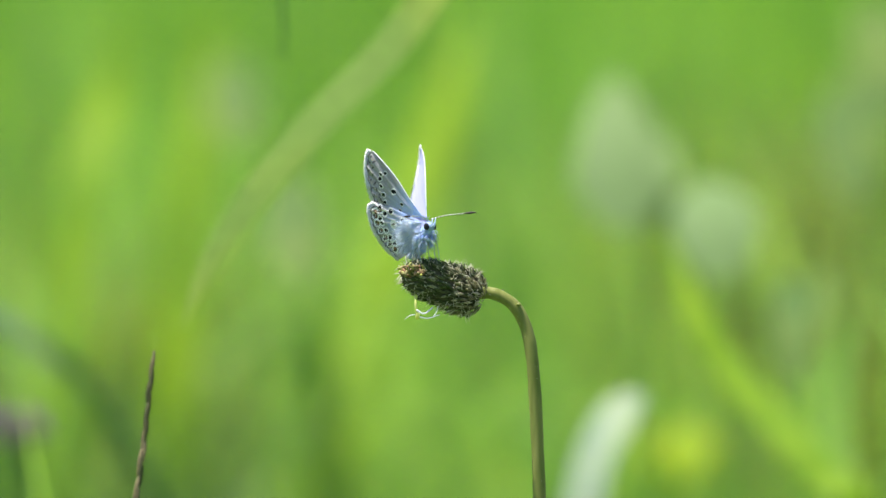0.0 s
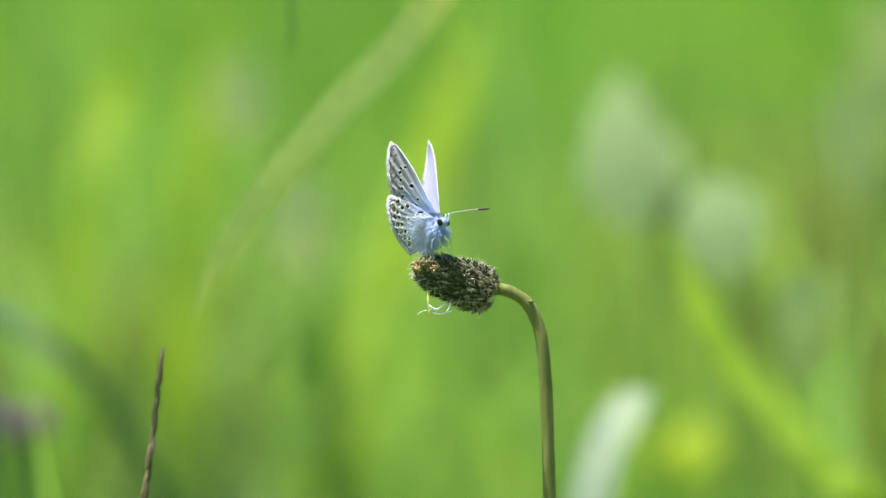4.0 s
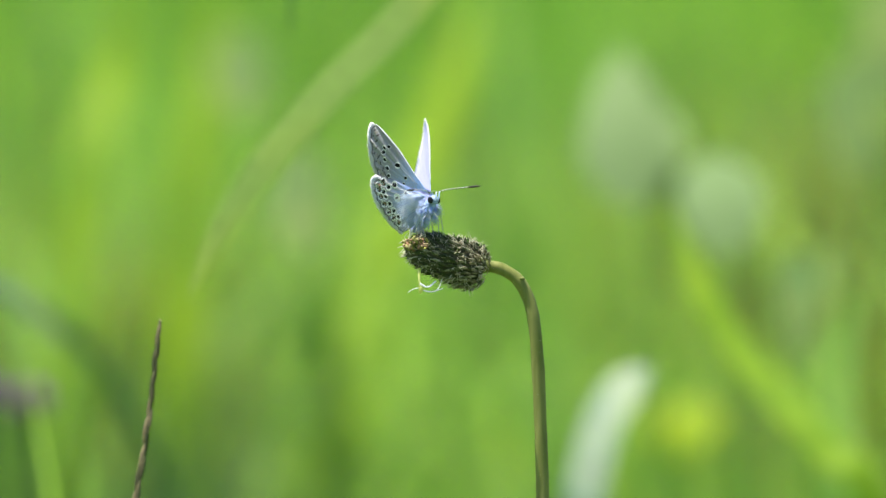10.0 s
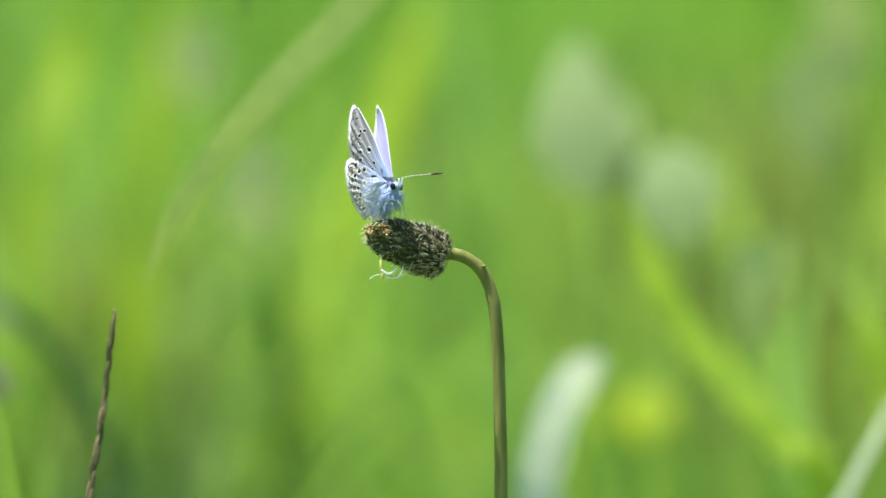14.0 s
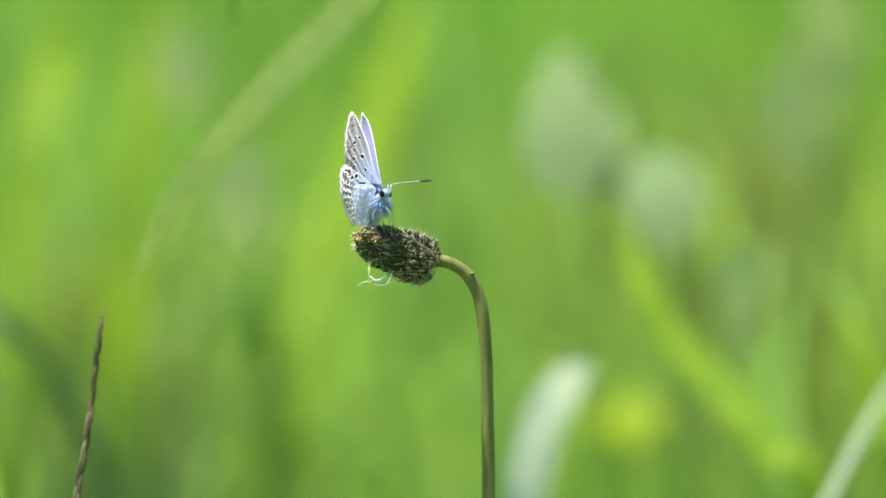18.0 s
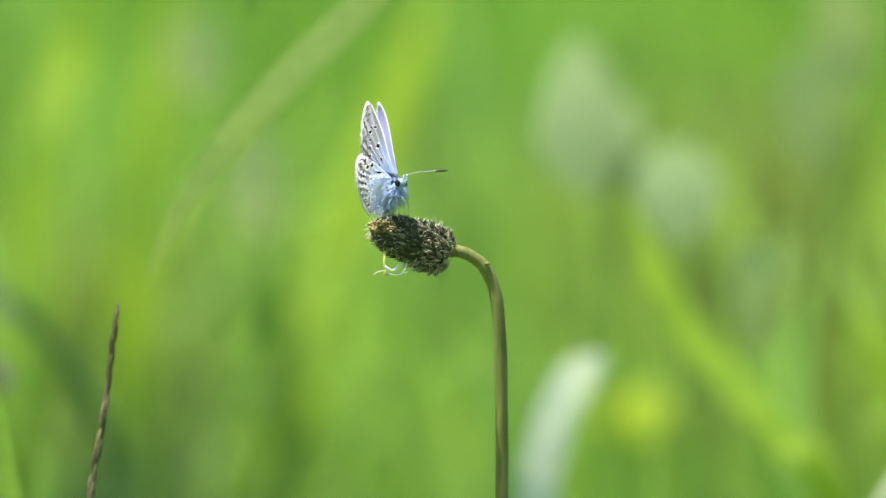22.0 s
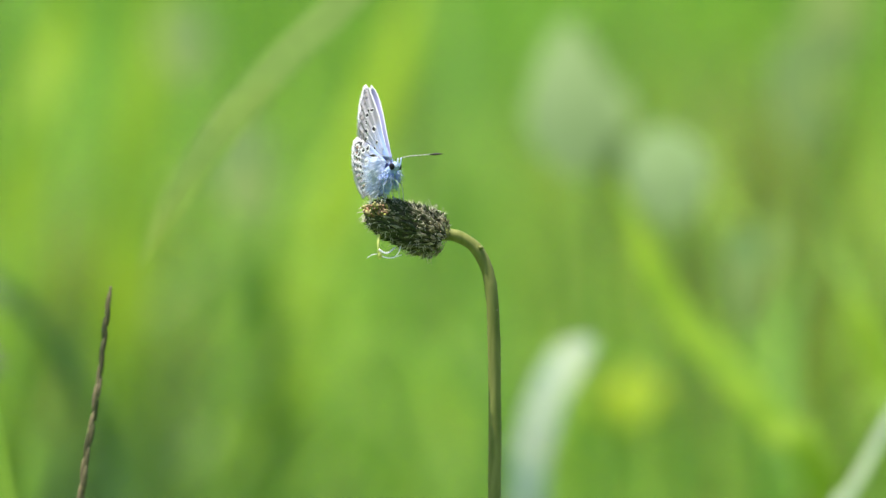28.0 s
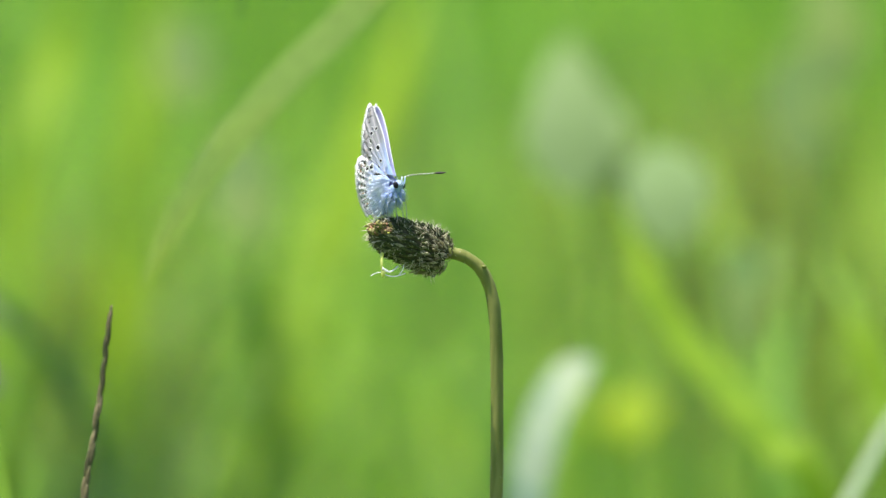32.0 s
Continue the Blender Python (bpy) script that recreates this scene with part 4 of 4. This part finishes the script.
FORE_SPOTS = ((2.93, 11.0, 0.28, 0), (2.21, 11.7, 0.34, 0), (1.37, 11.5, 0.33, 0), (0.31, 10.65, 0.36, 0), (-0.76, 9.45, 0.36, 0), (-1.85, 8.6, 0.30, 0), (1.15, 7.8, 0.44, 1), (0.13, 5.25, 0.28, 0), (-1.2, 5.1, 0.28, 0))
HIND_SPOTS = ((-3.2, 9.0, 0.32, 0), (-2.4, 6.6, 0.40, 0), (-3.55, 7.5, 0.37, 0), (-5.0, 8.0, 0.36, 0), (-5.5, 7.2, 0.34, 0), (-6.15, 5.8, 0.36, 0), (-6.7, 4.5, 0.37, 0), (-7.1, 3.1, 0.33, 0), (-4.1, 4.95, 0.45, 2), (-2.2, 3.6, 0.34, 0))


# inside the margin: distance from it, half width and length, name, tone, height
FORE_MARKS = ((2.0, 0.17, 0.46, "brown_lunule", SPOT_BROWN, 0.018), (1.45, 0.28, 0.40, "brown_lunule", SPOT_FAINT, 0.022), (0.9, 0.15, 0.26, "brown_spot", SPOT_BROWN, 0.03))
HIND_MARKS = ((1.35, 0.86, 0.70, "white_lunule", SPOT_WHITE, 0.004), (1.45, 0.52, 0.50, "dark_lunule", SPOT_DARK, 0.012), (1.52, 0.30, 0.31, "orange_lunule", SPOT_ORANGE, 0.022), (0.98, 0.17, 0.24, "black_spot", SPOT_BLACK, 0.032))


def wing(side, kind):
    """side 1: the butterfly's right wing; the sheet lies in the plane of body (x) and span (y)."""
    fore = kind == "forewing"
    points = FORE if fore else HIND
    lift = 0.0 if fore else 0.35
    bm, rim, cen = wing_sheet(points, lift, side)
    ob = part(kind, bm, (WING_UNDER, WING_UPPER), fly, "spotted grey underside, lavender blue upper side")
    n = len(rim)
    lo, hi = (4.8 / 14, 11.4 / 14) if fore else (3.3 / 13, 10.8 / 13)
    margin = [q for k, q in enumerate(rim) if lo <= k / n <= hi]
    random.seed(31 + side)
    fr = bmesh.new()
    for i, q in enumerate(rim):
        nx = rim[(i + 1) % n]
        if q not in margin:
            continue
        ends = margin.index(q)
        short = min(1.0, 0.45 + 0.1 * min(ends, len(margin) - 1 - ends))
        rise = side * (lift + bulge(q, 1.0, 0.0, TWIST[side]))
        for j in range(7):
            p = q.lerp(nx, j / 7)
            d = ((p - cen).normalized() + Vector((random.gauss(0, .16), random.gauss(0, .16), random.gauss(0, .1)))).normalized()
            hair(fr, Vector((p.x * mm, p.y * mm, rise * mm)) - d * 0.1 * mm, d, short * random.uniform(0.75, 1.1) * mm, 0.09 * mm)
    tagged(part("fringe", fr, FRINGE, ob, "white hair fringe"), kind="stuff")
    # veins run from the root to the margin
    for i in range(3, len(margin), 9):
        q = margin[i]
        a = Vector((q.x * 0.16, q.y * 0.16, 0))
        b = q * 0.55 + (cen - q * 0.5) * 0.12
        line = curve_through([a, b, q * 0.985], 14)
        line = [Vector((p.x * mm, p.y * mm, side * (lift + dome_at(p.x, p.y, rim, cen, side) + 0.035) * mm)) for p in line]
        part("vein", tube(bmesh.new(), line, lambda s: mm * (0.045 + 0.03 * s), 5), VEIN, ob)
    # ringed spots
    def spot(name, material, p, q, rx, ry, turn, high):
        bm = bmesh.new()
        disc(bm, p, q, rx, ry, turn, lambda x, y: lift + dome_at(x, y, rim, cen, side) + 0.075, side, high)
        made = part(name, bm, material, ob)
        for f in made.data.polygons:
            f.use_smooth = False

    for p, q, r, form in (FORE_SPOTS if fore else HIND_SPOTS):
        spot("white_ring", SPOT_WHITE, p, q, r * (1.5 if fore else 1.9), r * (1.45 if fore else 1.75), 0.6, 0.012)
        if form == 1:
            spot("black_spot", SPOT_BLACK, p, q, r * 0.85, r * 1.4, 0.5, 0.03)
        elif form == 0:
            spot("black_spot", SPOT_BLACK, p, q, r * 1.02, r * 1.15, 0.4, 0.03)
        else:
            spot("brown_spot", SPOT_BROWN, p, q, r * 0.4, r * 0.9, 0.9, 0.03)
    # lunules inside the margin, one in each cell
    cells = 8
    for c in range(cells):
        q = margin[int((c + 0.5) / cells * len(margin))]
        d = (cen * 0.7 - q).normalized()
        t = math.atan2(d.y, d.x)
        marks = FORE_MARKS if fore else HIND_MARKS
        for dist, rx, ry, nm, mat, hi in marks:
            p = q + d * dist
            spot(nm, mat, p.x, p.y, rx, ry, t, hi)
    # thin dark line along the margin
    edge = [q + (cen - q).normalized() * 0.3 for q in margin]
    edge = [Vector((p.x * mm, p.y * mm, side * (lift + dome_at(p.x, p.y, rim, cen, side) + 0.045) * mm)) for p in edge]
    part("margin_line", tube(bmesh.new(), edge, lambda s: 0.085 * mm, 5), SPOT_DARK, ob)
    if fore:
        # rim light along the front edge, built as a thin white tube
        costa = [Vector((q.x * mm, q.y * mm, side * (lift + bulge(q, 1.0, PLEAT[side], TWIST[side]) + 0.02) * mm)) for k, q in enumerate(rim) if 0.04 < k / n < lo - 0.01]
        part("rim_light_edge", tube(bmesh.new(), costa, lambda s: (0.06 + 0.07 * math.sin(math.pi * s)) * mm, 6), FRINGE, ob, "rim light on the front edge, as a white tube")
    if not fore:
        # silky hair over the inner half
        hs = bmesh.new()
        for i in range(1000):
            ang = random.uniform(2.0, 3.6)
            d = Vector((math.cos(ang), math.sin(ang), 0))
            r0 = 0.3 + (2.6 + 4.2 * max(0.0, min(1.0, ang - 2.05))) * random.random() ** 1.3
            p = d * r0
            z = side * (lift + dome_at(p.x, p.y, rim, cen, side) + 0.04)
            way = (d + Vector((random.gauss(0, .15), random.gauss(0, .15), side * random.uniform(0.3, 1.0)))).normalized()
            hair(hs, Vector((p.x * mm, p.y * mm, z * mm)), way, random.uniform(1.2, 3.0) * mm, 0.026 * mm)
        tagged(part("silky_hair", hs, FUZZ_WHITE, ob, "silky white hair"), kind="stuff")
    return ob


def wing_pose(side, angle, sweep=0.0):
    """The wing turned about the body's axis, angle degrees out from upright, and swept forward in its plane."""
    a, w = radians(angle), radians(sweep)
    span = UP * math.cos(a) + RIGHT * side * math.sin(a)
    # the sheet's z looks to the butterfly's right
    z = AHEAD.cross(span)
    m = Matrix((AHEAD * math.cos(w) - span * math.sin(w), span * math.cos(w) + AHEAD * math.sin(w), z)).transposed().to_4x4()
    return Matrix.Translation(along_body(0.0, 0.0, 0.3 * side)) @ m


# right-hand rule: with x ahead and y along the span, z looks to the right
right_fore, right_hind = wing(1, "forewing"), wing(1, "hindwing")
left_fore, left_hind = wing(-1, "forewing"), wing(-1, "hindwing")


# ---- what moves: the stalk sways, and the butterfly opens and closes its wings ----
def motions():
    def swayed(angle, drift=0.0):
        return pose(drift, 0, 0, 0, angle, 0)

    sway = [
        (0.0, swayed(-1.52, 0.00060)),
        (0.5, swayed(-1.21, 0.00053)),
        (1.0, swayed(-1.02, 0.00047)),
        (1.5, swayed(-1.46, 0.00040)),
        (2.0, swayed(-1.50, 0.00033)),
        (2.5, swayed(-1.39, 0.00027)),
        (3.0, swayed(-1.11, 0.00020)),
        (3.5, swayed(-0.99, 0.00019)),
        (5.5, swayed(-0.73, 0.00016)),
        (6.0, swayed(-0.58, 0.00015)),
        (6.5, swayed(-0.13, 0.00014)),
        (7.0, swayed(-1.06, 0.00013)),
        (7.5, swayed(-1.69, 0.00013)),
        (8.0, swayed(-1.47, 0.00012)),
        (8.5, swayed(-0.80, 0.00011)),
        (9.0, swayed(-0.06, 0.00010)),
        (9.5, swayed(-0.77, 0.00010)),
        (10.0, swayed(-1.54, 0.00010)),
        (10.5, swayed(-1.67, 0.00010)),
        (11.0, swayed(-0.89, 0.00010)),
        (11.5, swayed(-0.42, 0.00010)),
        (12.0, swayed(-0.53, 0.00010)),
        (12.5, swayed(-1.14, 0.00010)),
        (13.0, swayed(-1.33, 0.00010)),
        (13.5, swayed(-1.20, 0.00010)),
        (14.0, swayed(-0.82, 0.00010)),
        (14.5, swayed(-0.89, 0.00010)),
        (16.5, swayed(-1.02, 0.00010)),
        (17.0, swayed(-0.74, 0.00010)),
        (17.5, swayed(-0.76, 0.00005)),
        (18.0, swayed(-0.63, 0.00000)),
        (18.5, swayed(-1.00, -0.00005)),
        (19.0, swayed(-0.79, -0.00010)),
        (19.5, swayed(-0.87, -0.00012)),
        (20.0, swayed(-0.34, -0.00013)),
        (20.5, swayed(-0.62, -0.00015)),
        (21.0, swayed(-0.94, -0.00017)),
        (21.5, swayed(-1.39, -0.00018)),
        (22.0, swayed(-0.68, -0.00020)),
        (22.5, swayed(-0.13, -0.00022)),
        (23.0, swayed(-0.12, -0.00023)),
        (23.5, swayed(-0.57, -0.00025)),
        (24.0, swayed(-1.11, -0.00027)),
        (24.5, swayed(-0.84, -0.00028)),
        (25.0, swayed(-0.66, -0.00030)),
        (25.5, swayed(-0.54, -0.00033)),
        (27.5, swayed(-0.69, -0.00047)),
        (28.0, swayed(-0.36, -0.00050)),
        (28.5, swayed(-0.07, -0.00052)),
        (29.0, swayed(-0.52, -0.00055)),
        (29.5, swayed(-0.73, -0.00057)),
        (30.0, swayed(-0.70, -0.00060)),
        (30.5, swayed(0.28, -0.00063)),
        (31.0, swayed(0.05, -0.00065)),
        (31.5, swayed(0.09, -0.00068)),
        (32.0, swayed(0.02, -0.00070)),
    ]
    here = Matrix.Translation(PIVOT - PLANT_ROOT)
    for ob in (upper_stalk, seed_head):
        walk(ob, [(t, here @ m) for t, m in sway])
    walk(fly, [(t, Matrix.Translation(PIVOT) @ m @ Matrix.Translation(-PIVOT) @ FLY) for t, m in sway])
    root = Matrix.Translation(sr)
    walk(spike, [(t, root @ m) for t, m in [
        (0.0, pose(0, 0, -0.0007)),
        (0.5, pose(0, 0, -0.0008)),
        (1.0, pose(0, 0, -0.0007)),
        (1.5, pose(0, 0, -0.0009)),
        (2.0, pose(0, 0, -0.0007)),
        (2.5, pose(0, 0, -0.0008)),
        (3.0, pose(0, 0, -0.0010)),
        (3.5, pose(0, 0, -0.0004)),
        (5.5, pose(0, 0, -0.0004)),
        (6.0, pose(0, 0, -0.0008)),
        (6.5, pose(0, 0, -0.0003)),
        (7.0, pose(0, 0, -0.0005)),
        (7.5, pose(0, 0, -0.0005)),
        (8.0, pose(0, 0, -0.0001)),
        (8.5, pose(0, 0, 0.0000)),
        (9.0, pose(0, 0, -0.0000)),
        (9.5, pose(0, 0, -0.0001)),
        (10.0, pose(0, 0, -0.0000)),
        (10.5, pose(0, 0, -0.0001)),
        (11.0, pose(0, 0, -0.0001)),
        (11.5, pose(0, 0, -0.0005)),
        (12.0, pose(0, 0, -0.0005)),
        (12.5, pose(0, 0, -0.0005)),
        (13.0, pose(0, 0, -0.0002)),
        (13.5, pose(0, 0, -0.0005)),
        (14.0, pose(0, 0, -0.0004)),
        (14.5, pose(0, 0, -0.0004)),
        (16.5, pose(0, 0, -0.0005)),
        (17.0, pose(0, 0, -0.0001)),
        (17.5, pose(0, 0, -0.0003)),
        (18.0, pose(0, 0, -0.0001)),
        (18.5, pose(0, 0, -0.0008)),
        (19.0, pose(0, 0, -0.0002)),
        (19.5, pose(0, 0, -0.0003)),
        (20.0, pose(0, 0, -0.0001)),
        (20.5, pose(0, 0, -0.0001)),
        (21.0, pose(0, 0, -0.0001)),
        (21.5, pose(0, 0, -0.0004)),
        (22.0, pose(0, 0, -0.0003)),
        (22.5, pose(0, 0, -0.0000)),
        (23.0, pose(0, 0, 0.0001)),
        (23.5, pose(0, 0, 0.0001)),
        (24.0, pose(0, 0, -0.0003)),
        (24.5, pose(0, 0, -0.0003)),
        (25.0, pose(0, 0, -0.0003)),
        (25.5, pose(0, 0, 0.0000)),
        (27.5, pose(0, 0, -0.0005)),
        (28.0, pose(0, 0, -0.0002)),
        (28.5, pose(0, 0, -0.0000)),
        (29.0, pose(0, 0, -0.0004)),
        (29.5, pose(0, 0, -0.0006)),
        (30.0, pose(0, 0, -0.0006)),
        (30.5, pose(0, 0, 0.0001)),
        (31.0, pose(0, 0, -0.0001)),
        (31.5, pose(0, 0, 0.0001)),
        (32.0, pose(0, 0, -0.0001)),
    ]])
    foot = slanting.location.copy()
    walk(slanting, [(t, Matrix.Translation(foot) @ swayed(a)) for t, a in [
        (0.0, 0.00),
        (10.0, 0.00),
        (11.0, -1.32),
        (11.5, -1.17),
        (12.0, -0.03),
        (12.5, -1.16),
        (13.0, -1.31),
        (13.5, -0.76),
        (14.0, -0.54),
        (14.5, -0.07),
        (17.0, -0.55),
        (17.5, -0.23),
        (18.0, -0.84),
        (18.5, 0.97),
        (19.0, 1.39),
        (19.5, -0.54),
        (20.0, 0.26),
        (20.5, 2.43),
        (21.0, 0.56),
        (21.5, -1.23),
        (22.0, 1.31),
        (22.5, 0.58),
        (23.0, -0.27),
        (23.5, 0.24),
        (24.0, 0.35),
        (24.5, -0.55),
        (25.0, 0.10),
        (27.5, 0.49),
        (28.0, 0.41),
        (28.5, 0.12),
        (29.0, 0.37),
        (30.0, 0.04),
        (31.0, 1.02),
        (32.0, 0.02),
    ]])
    opened = ((0, .97), (1, 1.0), (1.5, .9), (2, .77), (2.5, .75), (3, .65), (3.5, .6), (4.5, .72), (5.5, .9), (6, .97), (7, 1.02), (9, 1.0), (11, .96), (12, .9), (12.5, .84), (13, .6), (13.5, .39),
              (14, .35), (14.5, .3), (16.5, .16), (18, .09), (20, .1), (24, .05), (25, 0), (32, 0))
    for ob, side, a, b, c in ((right_fore, 1, -6.0, 25.5, 0.0), (right_hind, 1, -6.0, 25.5, 0.0), (left_fore, -1, 8.5, 10.0, 4.0), (left_hind, -1, 8.5, 10.0, 2.0)):
        walk(ob, [(t, wing_pose(side, a + b * o, c * o)) for t, o in opened])


motions()
